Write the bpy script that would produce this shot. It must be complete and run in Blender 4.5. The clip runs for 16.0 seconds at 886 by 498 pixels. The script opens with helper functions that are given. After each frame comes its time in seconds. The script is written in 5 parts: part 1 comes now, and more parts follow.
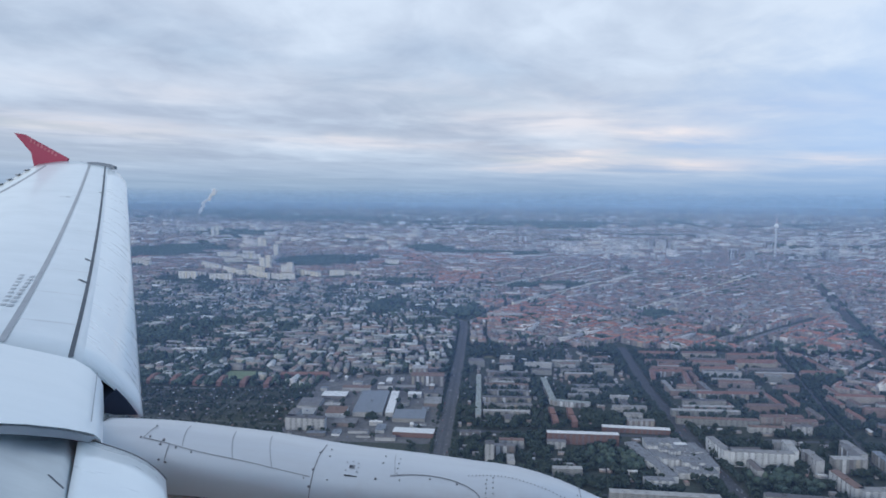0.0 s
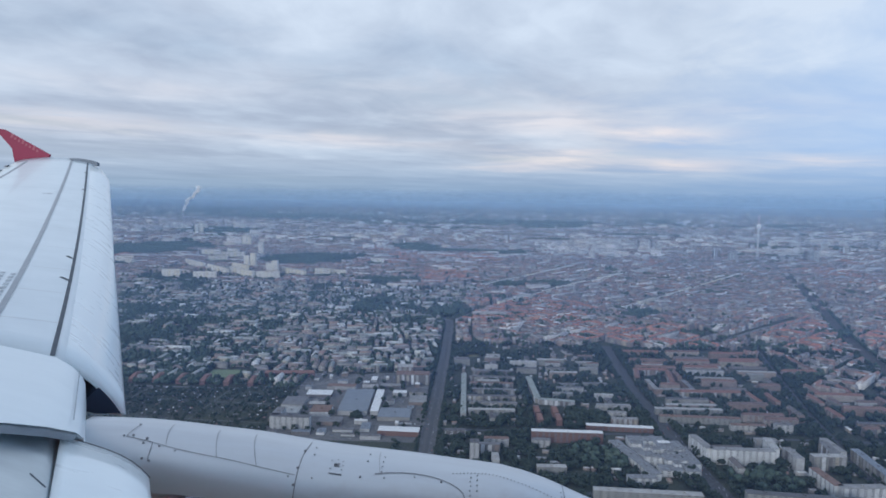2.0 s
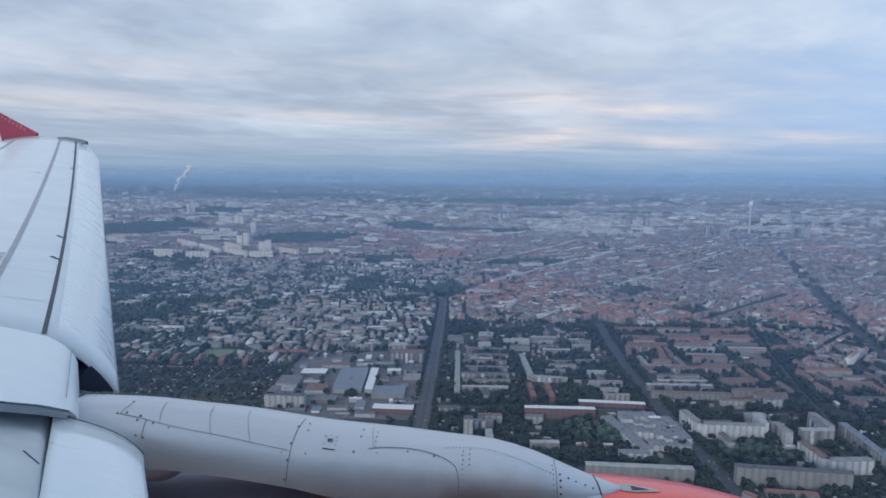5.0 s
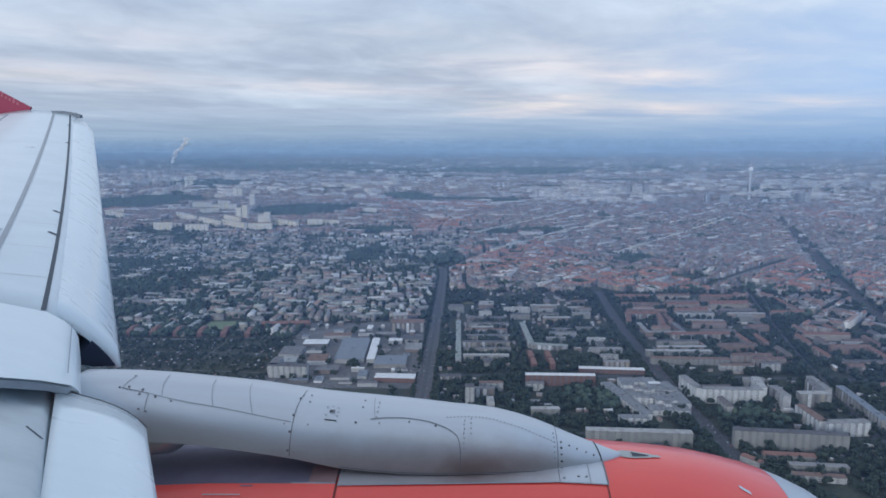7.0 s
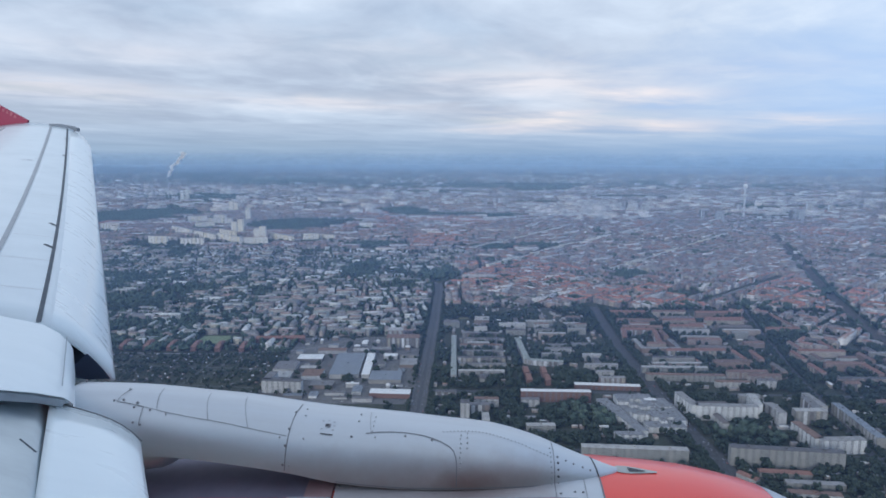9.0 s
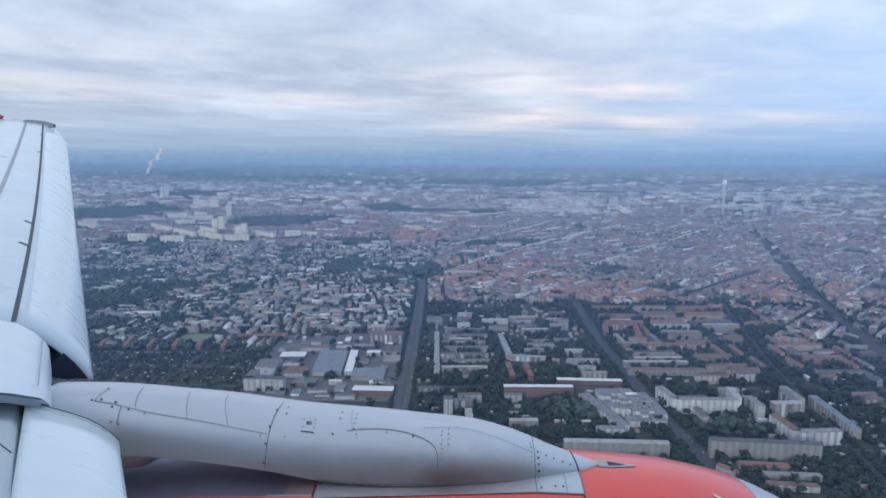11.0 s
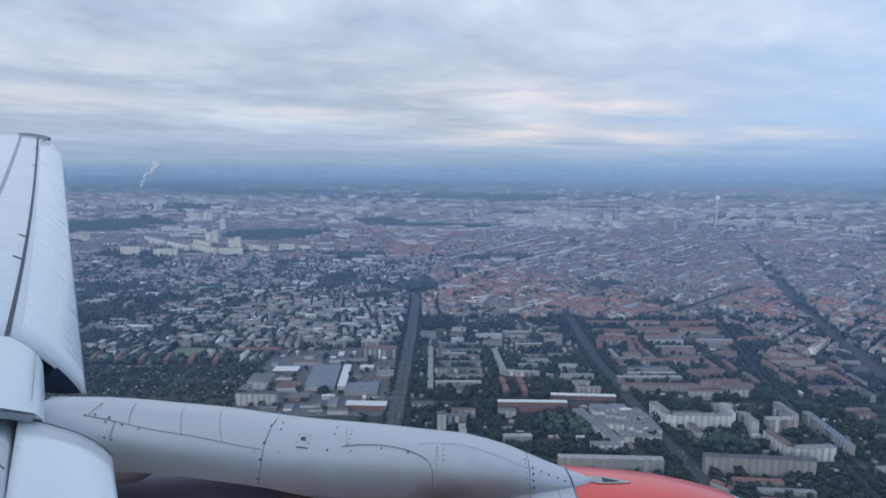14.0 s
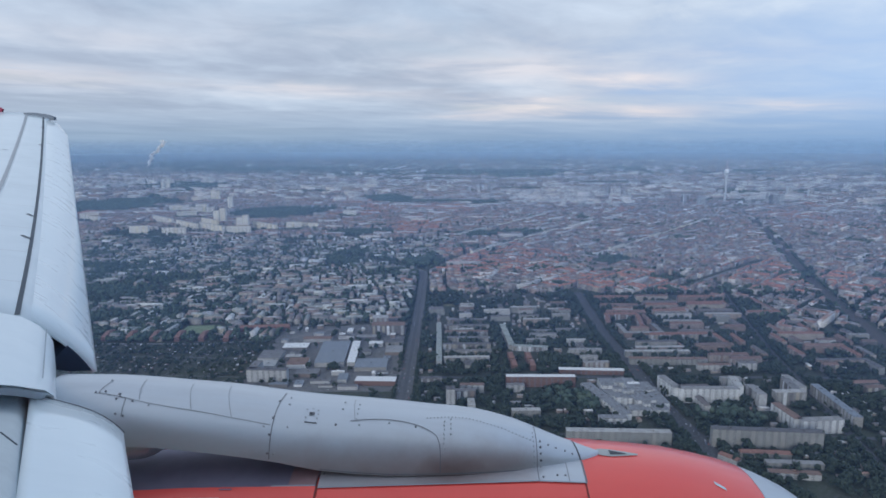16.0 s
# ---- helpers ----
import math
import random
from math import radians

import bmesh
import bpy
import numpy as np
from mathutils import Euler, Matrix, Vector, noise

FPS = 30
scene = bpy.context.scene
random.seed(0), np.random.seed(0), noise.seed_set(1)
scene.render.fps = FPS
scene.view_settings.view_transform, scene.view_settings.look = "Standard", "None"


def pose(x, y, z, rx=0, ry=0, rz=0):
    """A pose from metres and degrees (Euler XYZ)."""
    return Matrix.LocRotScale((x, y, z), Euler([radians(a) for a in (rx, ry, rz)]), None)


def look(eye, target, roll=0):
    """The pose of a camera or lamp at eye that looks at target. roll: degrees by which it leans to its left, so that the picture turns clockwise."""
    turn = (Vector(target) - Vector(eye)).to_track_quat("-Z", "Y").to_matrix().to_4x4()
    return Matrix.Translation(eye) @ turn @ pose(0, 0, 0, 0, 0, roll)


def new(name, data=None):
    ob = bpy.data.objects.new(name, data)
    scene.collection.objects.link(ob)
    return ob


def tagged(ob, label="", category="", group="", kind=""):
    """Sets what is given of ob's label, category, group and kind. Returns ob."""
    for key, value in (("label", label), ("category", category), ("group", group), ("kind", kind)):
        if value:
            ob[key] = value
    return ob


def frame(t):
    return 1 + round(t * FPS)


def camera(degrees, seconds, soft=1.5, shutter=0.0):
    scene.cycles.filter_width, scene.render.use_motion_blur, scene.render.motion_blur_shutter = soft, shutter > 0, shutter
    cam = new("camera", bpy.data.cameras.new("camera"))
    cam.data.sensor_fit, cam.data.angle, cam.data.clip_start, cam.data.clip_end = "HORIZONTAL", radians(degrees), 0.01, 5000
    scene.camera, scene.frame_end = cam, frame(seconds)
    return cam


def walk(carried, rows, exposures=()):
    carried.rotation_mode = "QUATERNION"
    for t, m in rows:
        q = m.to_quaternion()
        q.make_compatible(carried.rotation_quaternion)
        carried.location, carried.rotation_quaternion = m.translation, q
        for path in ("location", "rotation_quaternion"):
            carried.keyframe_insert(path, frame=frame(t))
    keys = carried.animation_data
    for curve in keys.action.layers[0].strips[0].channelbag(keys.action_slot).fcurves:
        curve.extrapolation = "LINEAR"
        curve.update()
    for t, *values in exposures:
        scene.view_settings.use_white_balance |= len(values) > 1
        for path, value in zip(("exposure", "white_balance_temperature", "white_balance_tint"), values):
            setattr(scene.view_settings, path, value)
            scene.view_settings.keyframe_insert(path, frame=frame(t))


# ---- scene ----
ALT = 125.0     # height of the eye over the ground of the model town
K = 0.25        # the town and its distance stand at a quarter of their size, the aeroplane at full size
cam = camera(68.0, 16.0, soft=1.65)
PATH = [
    (0.0, -0.013, -0.011, 0.005, 84.88, -0.45, 5.34),
    (0.5, -0.017, -0.027, 0.011, 84.90, -0.36, 4.72),
    (1.0, -0.013, -0.031, 0.002, 85.11, -0.57, 4.53),
    (1.5, -0.018, -0.034, 0.010, 85.09, -0.98, 4.16),
    (2.0, -0.009, -0.030, 0.009, 84.78, -0.81, 4.13),
    (2.5, -0.009, -0.032, 0.015, 84.60, -0.78, 4.04),
    (3.0, -0.009, -0.032, 0.012, 84.65, -0.71, 3.92),
    (3.5, -0.007, -0.025, 0.004, 83.80, -0.83, 3.68),
    (4.0, 0.002, -0.033, -0.007, 83.52, -0.79, 3.46),
    (6.5, -0.002, -0.002, -0.007, 80.85, -0.19, 3.71),
    (7.0, 0.003, 0.003, -0.006, 80.30, 0.14, 3.38),
    (7.5, 0.000, -0.013, -0.003, 81.37, -0.19, 2.88),
    (8.0, 0.000, -0.000, 0.000, 81.25, 0.00, 3.30),
    (8.5, 0.002, -0.004, 0.002, 81.39, 0.11, 3.05),
    (9.0, -0.005, -0.008, -0.013, 81.62, -0.19, 3.06),
    (11.5, 0.011, -0.020, -0.007, 81.28, -0.22, 1.21),
    (12.0, 0.011, -0.026, 0.004, 81.66, -0.31, 1.06),
    (12.5, 0.007, -0.030, -0.006, 81.89, -0.39, 1.04),
    (13.0, 0.006, -0.034, -0.004, 82.16, -0.61, 0.96),
    (13.5, 0.007, -0.038, 0.002, 82.51, -0.61, 0.98),
    (14.0, -0.000, -0.036, 0.002, 82.57, -0.49, 1.06),
    (14.5, -0.001, -0.028, -0.002, 81.96, -0.31, 1.27),
    (15.0, 0.000, -0.021, -0.005, 81.56, -0.10, 1.43),
    (15.5, 0.006, -0.022, 0.003, 81.13, -0.01, 1.54),
    (16.0, 0.011, -0.021, -0.006, 80.50, 0.12, 1.63),
]
walk(cam, [(t, pose(x, y, ALT + z, rx, ry, rz)) for t, x, y, z, rx, ry, rz in PATH], [(t, e, 5450, 6) for t, e in ((0, 0.24), (2, 0.18), (4, 0.12), (6.5, 0.12), (7, 0.20), (8, 0.26), (9, 0.28), (11.5, 0.36), (13, 0.28), (15, 0.14), (16, 0.16))])


# ---- world and sun ----
def ramp(nt, fac, stops):
    node = nt.nodes.new("ShaderNodeValToRGB")
    while len(node.color_ramp.elements) < len(stops):
        node.color_ramp.elements.new(0.5)
    for e, (p, c) in zip(node.color_ramp.elements, stops):
        e.position, e.color = p, (*c, 1)
    nt.links.new(fac, node.inputs["Fac"])
    return node.outputs["Color"]


def maths(nt, op, a, b=0.0, clamp=False):
    node = nt.nodes.new("ShaderNodeMath")
    node.operation, node.use_clamp = op, clamp
    for i, v in enumerate((a, b)):
        if isinstance(v, (int, float)):
            node.inputs[i].default_value = v
        else:
            nt.links.new(v, node.inputs[i])
    return node.outputs[0]


def blend(nt, fac, a, b, kind="MIX"):
    node = nt.nodes.new("ShaderNodeMix")
    node.data_type, node.blend_type = "RGBA", kind
    for i, v in ((0, fac), (6, a), (7, b)):
        if isinstance(v, (int, float)):
            node.inputs[i].default_value = v
        elif isinstance(v, tuple):
            node.inputs[i].default_value = (*v, 1)
        else:
            nt.links.new(v, node.inputs[i])
    return node.outputs[2]


def noise_of(nt, vector, scale, detail=5.0, rough=0.55, distortion=0.0):
    node = nt.nodes.new("ShaderNodeTexNoise")
    node.inputs["Scale"].default_value, node.inputs["Detail"].default_value = scale, detail
    node.inputs["Roughness"].default_value, node.inputs["Distortion"].default_value = rough, distortion
    if vector is not None:
        nt.links.new(vector, node.inputs["Vector"])
    return node.outputs["Fac"]


SUN_UP, SUN_TURN = 16.0, 200.0


def build_world():
    world = bpy.data.worlds.new("world")
    scene.world = world
    world.use_nodes = True
    nt = world.node_tree
    nt.nodes.clear()
    out = nt.nodes.new("ShaderNodeOutputWorld")
    back = nt.nodes.new("ShaderNodeBackground")
    nt.links.new(back.outputs[0], out.inputs[0])
    sky = nt.nodes.new("ShaderNodeTexSky")
    sky.sky_type, sky.sun_disc = "NISHITA", False
    sky.sun_elevation, sky.sun_rotation = radians(SUN_UP), radians(SUN_TURN)
    clear = blend(nt, 1.0, sky.outputs[0], (0.11, 0.11, 0.11), "MULTIPLY")
    co = nt.nodes.new("ShaderNodeTexCoord")
    sep = nt.nodes.new("ShaderNodeSeparateXYZ")
    nt.links.new(co.outputs["Generated"], sep.inputs[0])
    az = maths(nt, "ARCTAN2", sep.outputs[0], sep.outputs[1])
    el = maths(nt, "ARCSINE", sep.outputs[2])
    lean = maths(nt, "ADD", maths(nt, "MAXIMUM", el, 0.0), maths(nt, "MULTIPLY", az, 0.030))
    # the cloud deck is flat: its rows draw together towards the horizon
    rows = maths(nt, "DIVIDE", 1.0, maths(nt, "ADD", maths(nt, "MAXIMUM", lean, -0.02), 0.11))

    def deck(across, along, shift):
        v = nt.nodes.new("ShaderNodeCombineXYZ")
        nt.links.new(maths(nt, "MULTIPLY", az, across), v.inputs[0])
        nt.links.new(maths(nt, "MULTIPLY", rows, along), v.inputs[1])
        v.inputs[2].default_value = shift
        return v.outputs[0]

    broad = noise_of(nt, deck(2.6, 0.62, 3.7), 1.0, 4, 0.50, 0.4)
    fine = noise_of(nt, deck(5.6, 1.35, 8.1), 1.0, 6, 0.54, 0.5)
    wisp = noise_of(nt, deck(14.0, 2.9, 1.3), 1.0, 5, 0.55, 0.5)
    mass = maths(nt, "ADD", maths(nt, "ADD", maths(nt, "MULTIPLY", broad, 0.50), maths(nt, "MULTIPLY", fine, 0.34)), maths(nt, "MULTIPLY", wisp, 0.16))
    # thicker and thinner places of the deck: bearing, height, half width and half height in degrees, weight
    az_w = maths(nt, "ADD", az, maths(nt, "MULTIPLY", maths(nt, "SUBTRACT", fine, 0.5), 0.16))
    el_w = maths(nt, "ADD", el, maths(nt, "ADD", maths(nt, "MULTIPLY", maths(nt, "SUBTRACT", wisp, 0.5), 0.022), maths(nt, "MULTIPLY", az, 0.02)))

    def places(spots):
        total = 0.0
        for a, e, w, h, k in spots:
            u = maths(nt, "MULTIPLY", maths(nt, "SUBTRACT", az_w, radians(a)), 1 / radians(w))
            v = maths(nt, "MULTIPLY", maths(nt, "SUBTRACT", el_w, radians(e) + radians(a) * 0.02), 1 / radians(h))
            r = maths(nt, "ADD", maths(nt, "MULTIPLY", u, u), maths(nt, "MULTIPLY", v, v))
            total = maths(nt, "ADD", maths(nt, "MULTIPLY", maths(nt, "EXPONENT", maths(nt, "MULTIPLY", r, -1.0)), k), total)
        return total

    thick = places(((-0.5, 3.7, 4.8, 0.45, 0.10), (14.7, 3.7, 3.6, 0.5, 0.09), (-25.0, 5.4, 14.0, 0.7, 0.05), (-8.0, 5.0, 9.0, 0.45, 0.06), (20.0, 8.8, 9.0, 0.8, 0.05), (-20.0, 2.4, 9.0, 0.4, 0.05)))
    lit = places(((4.6, 5.9, 9.5, 1.3, 0.50), (14.0, 4.7, 5.0, 0.65, 0.65), (7.0, 2.7, 6.5, 0.75, 1.0), (16.0, 2.2, 4.2, 0.55, 0.8), (-11.2, 4.0, 8.0, 0.55, 0.45), (-33.0, 4.6, 10.0, 0.75, 0.42), (1.5, 1.9, 4.0, 0.40, 0.5), (26.0, 2.4, 4.5, 0.4, 0.5), (22.0, 6.6, 7.0, 0.8, 0.2), (-30.0, 7.6, 9.0, 0.9, 0.30), (-6.0, 8.6, 14.0, 1.2, 0.25)))
    high = maths(nt, "MULTIPLY", maths(nt, "SUBTRACT", el, 0.115), 1.1, True)
    mass = maths(nt, "ADD", maths(nt, "SUBTRACT", mass, thick), maths(nt, "MINIMUM", high, 0.085))
    cloud = ramp(nt, mass, [(0.33, (0.37, 0.375, 0.42)), (0.44, (0.445, 0.45, 0.49)), (0.53, (0.535, 0.54, 0.57)), (0.66, (0.67, 0.665, 0.675))])
    # the deck thins out and turns bluer towards the bow
    bow = maths(nt, "ADD", maths(nt, "MULTIPLY", sep.outputs[0], 0.5), 0.5)
    gap = maths(nt, "ADD", bow, maths(nt, "MULTIPLY", maths(nt, "SUBTRACT", mass, 0.48), -0.75))
    cloud = blend(nt, ramp(nt, gap, [(0.56, (0, 0, 0)), (0.76, (0.52, 0.52, 0.52))]), cloud, (0.41, 0.55, 0.77))
    # evening light reaches under the deck low in the sky
    glow = maths(nt, "MULTIPLY", lit, ramp(nt, fine, [(0.34, (0.25, 0.25, 0.25)), (0.60, (1, 1, 1))]))
    cloud = blend(nt, maths(nt, "MULTIPLY", glow, 1.15, True), cloud, (0.90, 0.72, 0.62))
    cover = ramp(nt, broad, [(0.25, (0.78, 0.78, 0.78)), (0.45, (0.97, 0.97, 0.97))])
    whole = blend(nt, cover, clear, cloud)
    # the evening deck is a little thicker overhead than towards its lit rim
    whole = blend(nt, 1.0, whole, ramp(nt, el, [(0.24, (1, 1, 1)), (0.60, (0.93, 0.935, 0.95))]), "MULTIPLY")
    # blue distance where the deck meets the horizon
    over = maths(nt, "ADD", maths(nt, "ADD", el, 0.025), maths(nt, "MULTIPLY", maths(nt, "SUBTRACT", wisp, 0.5), 0.008))
    whole = blend(nt, ramp(nt, over, [(0.0, (1, 1, 1)), (0.014, (0.93, 0.93, 0.93)), (0.036, (0.62, 0.62, 0.62)), (0.062, (0.24, 0.24, 0.24)), (0.088, (0, 0, 0))]), whole, blend(nt, ramp(nt, bow, [(0.35, (0, 0, 0)), (0.72, (1, 1, 1))]), (0.255, 0.325, 0.405), (0.215, 0.310, 0.445)))
    nt.links.new(whole, back.inputs["Color"])
    back.inputs["Strength"].default_value = 1.0


build_world()
sun = new("sun", bpy.data.lights.new("sun", "SUN"))
sun.data.energy, sun.data.angle, sun.data.color = 1.15, radians(14), (1.0, 0.86, 0.70)
sun.matrix_basis = look((0, 0, 0), (-math.sin(radians(SUN_TURN)), -math.cos(radians(SUN_TURN)), -math.tan(radians(SUN_UP))))


# ---- materials ----
def material(name, rough=0.6, metal=0.0, coat=0.0):
    m = bpy.data.materials.new(name)
    m.use_nodes = True
    b = m.node_tree.nodes["Principled BSDF"]
    b.inputs["Roughness"].default_value, b.inputs["Metallic"].default_value = rough, metal
    b.inputs["Coat Weight"].default_value = coat
    return m, m.node_tree, b


def coords(nt, which="Object"):
    return nt.nodes.new("ShaderNodeTexCoord").outputs[which]


def bumped(nt, b, height, strength, distance):
    node = nt.nodes.new("ShaderNodeBump")
    node.inputs["Strength"].default_value, node.inputs["Distance"].default_value = strength, distance
    nt.links.new(height, node.inputs["Height"])
    nt.links.new(node.outputs[0], b.inputs["Normal"])


def paint(name, colour, dirt, rough=0.35, coat=0.2, metal=0.0, streak=(0.5, 6.0, 3.0)):
    """Aircraft paint: a clean coat with streaks of grime along the airflow and fine mottling."""
    m, nt, b = material(name, rough, metal, coat)
    stretch = nt.nodes.new("ShaderNodeMapping")
    stretch.inputs["Scale"].default_value = streak
    nt.links.new(coords(nt), stretch.inputs[0])
    grime = noise_of(nt, stretch.outputs[0], 1.3, 6, 0.62)
    mottle = noise_of(nt, coords(nt), 28.0, 4, 0.6)
    c = blend(nt, ramp(nt, grime, [(0.42, (0, 0, 0)), (0.75, (0.26, 0.26, 0.26))]), colour, dirt)
    c = blend(nt, maths(nt, "MULTIPLY", mottle, 0.12), c, dirt)
    nt.links.new(c, b.inputs["Base Color"])
    nt.links.new(maths(nt, "ADD", maths(nt, "MULTIPLY", grime, 0.3), rough - 0.12), b.inputs["Roughness"])
    bumped(nt, b, noise_of(nt, coords(nt), 1.6, 3, 0.5), 0.12, 0.02)
    return m


def plain(name, colour, rough=0.6, metal=0.0, vary=0.15, scale=6.0):
    m, nt, b = material(name, rough, metal)
    n = noise_of(nt, coords(nt), scale, 5, 0.6)
    dark = tuple(v * (1 - 2 * vary) for v in colour)
    nt.links.new(blend(nt, n, dark, tuple(min(1, v * (1 + vary)) for v in colour)), b.inputs["Base Color"])
    return m


def random_of(nt, island):
    if island:
        return nt.nodes.new("ShaderNodeNewGeometry").outputs["Random Per Island"]
    return nt.nodes.new("ShaderNodeObjectInfo").outputs["Random"]


def town_paint(name, stops, island, rough=0.85, storeys=0.0, vary=0.35):
    """Walls and roofs: one tone a house out of a range, stained and patched."""
    m, nt, b = material(name, rough)
    c = ramp(nt, random_of(nt, island), stops)
    c.node.color_ramp.interpolation = "CONSTANT" if len(stops) > 3 else "LINEAR"
    place = nt.nodes.new("ShaderNodeNewGeometry").outputs["Position"]
    stain = noise_of(nt, place, 0.35, 6, 0.65)
    c = blend(nt, ramp(nt, stain, [(0.4, (0, 0, 0)), (0.8, (vary * 1.6,) * 3)]), c, (0.07, 0.065, 0.06))
    if storeys:
        sep = nt.nodes.new("ShaderNodeSeparateXYZ")
        nt.links.new(place, sep.inputs[0])
        row = maths(nt, "GREATER_THAN", maths(nt, "FRACT", maths(nt, "MULTIPLY", sep.outputs[2], 1 / storeys)), 0.5)
        along = maths(nt, "ADD", sep.outputs[0], sep.outputs[1])
        gap = maths(nt, "GREATER_THAN", maths(nt, "FRACT", maths(nt, "MULTIPLY", along, 1.25 / storeys)), 0.5)
        c = blend(nt, maths(nt, "MULTIPLY", maths(nt, "MULTIPLY", row, gap), 0.7), c, (0.05, 0.055, 0.07))
    nt.links.new(c, b.inputs["Base Color"])
    return m


WHITE = paint("white_wing_paint", (0.76, 0.83, 0.87), (0.54, 0.59, 0.615), streak=(0.9, 1.6, 2.0))
SLAT_WHITE = paint("white_slat_paint", (0.85, 0.925, 0.955), (0.72, 0.79, 0.83), 0.27, 0.45)
BLOCK_WHITE = paint("white_nose_paint", (0.85, 0.915, 0.94), (0.70, 0.76, 0.79), 0.3)
PYLON_GREY = paint("pylon_paint", (0.635, 0.67, 0.715), (0.44, 0.435, 0.445), 0.34, 0.25, 0.4)
RED = paint("red_cowl_paint", (0.97, 0.11, 0.085), (0.90, 0.10, 0.08), 0.30, 0.5)
FENCE_RED = paint("red_fence_paint", (0.28, 0.015, 0.07), (0.20, 0.015, 0.06), 0.35, 0.2)
def shade_stained(m, centre, size, colour):
    """Adds one soft-edged patch of painted shade and soot to a paint."""
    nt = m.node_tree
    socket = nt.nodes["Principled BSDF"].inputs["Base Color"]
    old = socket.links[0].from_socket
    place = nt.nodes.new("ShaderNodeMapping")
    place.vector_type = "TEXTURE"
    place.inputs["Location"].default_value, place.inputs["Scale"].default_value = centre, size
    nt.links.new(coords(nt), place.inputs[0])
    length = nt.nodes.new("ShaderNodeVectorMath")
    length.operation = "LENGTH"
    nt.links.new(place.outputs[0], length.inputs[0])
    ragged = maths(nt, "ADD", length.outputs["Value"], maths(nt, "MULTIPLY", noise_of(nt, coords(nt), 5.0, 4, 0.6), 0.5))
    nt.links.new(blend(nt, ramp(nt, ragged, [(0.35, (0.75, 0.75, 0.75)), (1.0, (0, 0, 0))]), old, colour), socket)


# lower flank: hollow shading and warm cowl reflection painted in, along with soot
shade_stained(PYLON_GREY, (-0.55, 3.85, -2.14), (1.5, 0.8, 0.42), (0.37, 0.32, 0.315))
shade_stained(PYLON_GREY, (0.10, 3.85, -2.07), (0.80, 0.6, 0.29), (0.35, 0.285, 0.275))
shade_stained(PYLON_GREY, (-0.05, 3.85, -2.07), (0.34, 0.6, 0.17), (0.27, 0.21, 0.205))
BARE = paint("bare_metal", (0.56, 0.63, 0.68), (0.30, 0.33, 0.36), 0.30, 0.0, 0.95, streak=(0.6, 5.0, 3.0))
LIP = paint("inlet_lip_metal", (0.66, 0.68, 0.71), (0.5, 0.51, 0.53), 0.38, 0.0, 0.35)
SEAL = plain("grey_seal", (0.20, 0.21, 0.23), 0.7)
STRIPE = plain("grey_stripe", (0.40, 0.43, 0.47), 0.6)
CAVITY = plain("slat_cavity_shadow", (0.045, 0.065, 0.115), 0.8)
SCOOP = plain("scoop_sealant", (0.52, 0.53, 0.51), 0.6)
CAP = plain("tip_cap_grey", (0.20, 0.235, 0.29), 0.6)
END_GREY = plain("end_grey", (0.42, 0.45, 0.49), 0.7)
LINE = plain("seam_shadow", (0.27, 0.275, 0.30), 0.8)
FAINT_LINE = plain("worn_seam", (0.42, 0.435, 0.46), 0.7)
DARK_LINE = plain("deep_seam", (0.09, 0.095, 0.11), 0.8)
SLOT = plain("slot_shadow", (0.085, 0.105, 0.135), 0.7)
FAINT = plain("faint_seam", (0.62, 0.64, 0.66), 0.6)
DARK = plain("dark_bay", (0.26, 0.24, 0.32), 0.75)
RUBBER = plain("black_window_seal", (0.03, 0.03, 0.035), 0.7)
BAY_RED = plain("dull_red_panel", (0.36, 0.23, 0.24), 0.7)
MARK = plain("grey_marking", (0.52, 0.56, 0.60), 0.6)
FENCE_MARK = plain("faded_fence_marking", (0.42, 0.13, 0.18), 0.6)
PALE_MARK = plain("pale_marking", (0.72, 0.52, 0.52), 0.6)

RED_STOPS = [(0.0, (0.42, 0.19, 0.145)), (0.3, (0.34, 0.175, 0.145)), (0.6, (0.45, 0.215, 0.165)), (0.85, (0.29, 0.20, 0.175))]
GREY_STOPS = [(0.0, (0.22, 0.22, 0.23)), (0.25, (0.14, 0.14, 0.15)), (0.45, (0.33, 0.33, 0.33)), (0.65, (0.24, 0.16, 0.13)), (0.8, (0.48, 0.48, 0.47))]
WALL_STOPS = [(0.0, (0.35, 0.335, 0.305)), (0.18, (0.44, 0.43, 0.41)), (0.38, (0.19, 0.18, 0.175)), (0.57, (0.54, 0.53, 0.515)),
              (0.70, (0.27, 0.22, 0.195)), (0.82, (0.41, 0.37, 0.30)), (0.92, (0.76, 0.75, 0.73))]
TOWN_WALL_STOPS = [(0.0, (0.36, 0.325, 0.30)), (0.16, (0.27, 0.245, 0.24)), (0.30, (0.41, 0.40, 0.39)), (0.46, (0.33, 0.27, 0.245)), (0.60, (0.24, 0.225, 0.225)), (0.74, (0.38, 0.34, 0.285)), (0.86, (0.47, 0.46, 0.45)), (0.95, (0.68, 0.67, 0.66))]
WALLS = town_paint("house_walls", TOWN_WALL_STOPS, True, 0.85, 3.0 * K)
TOWN_ROOF_STOPS = [(0.0, (0.28, 0.175, 0.155)), (0.18, (0.21, 0.16, 0.15)), (0.34, (0.19, 0.18, 0.185)), (0.50, (0.31, 0.195, 0.165)), (0.64, (0.16, 0.15, 0.155)), (0.76, (0.29, 0.275, 0.27)), (0.9, (0.33, 0.19, 0.155))]
ROOFS = town_paint("house_roofs", TOWN_ROOF_STOPS, True)
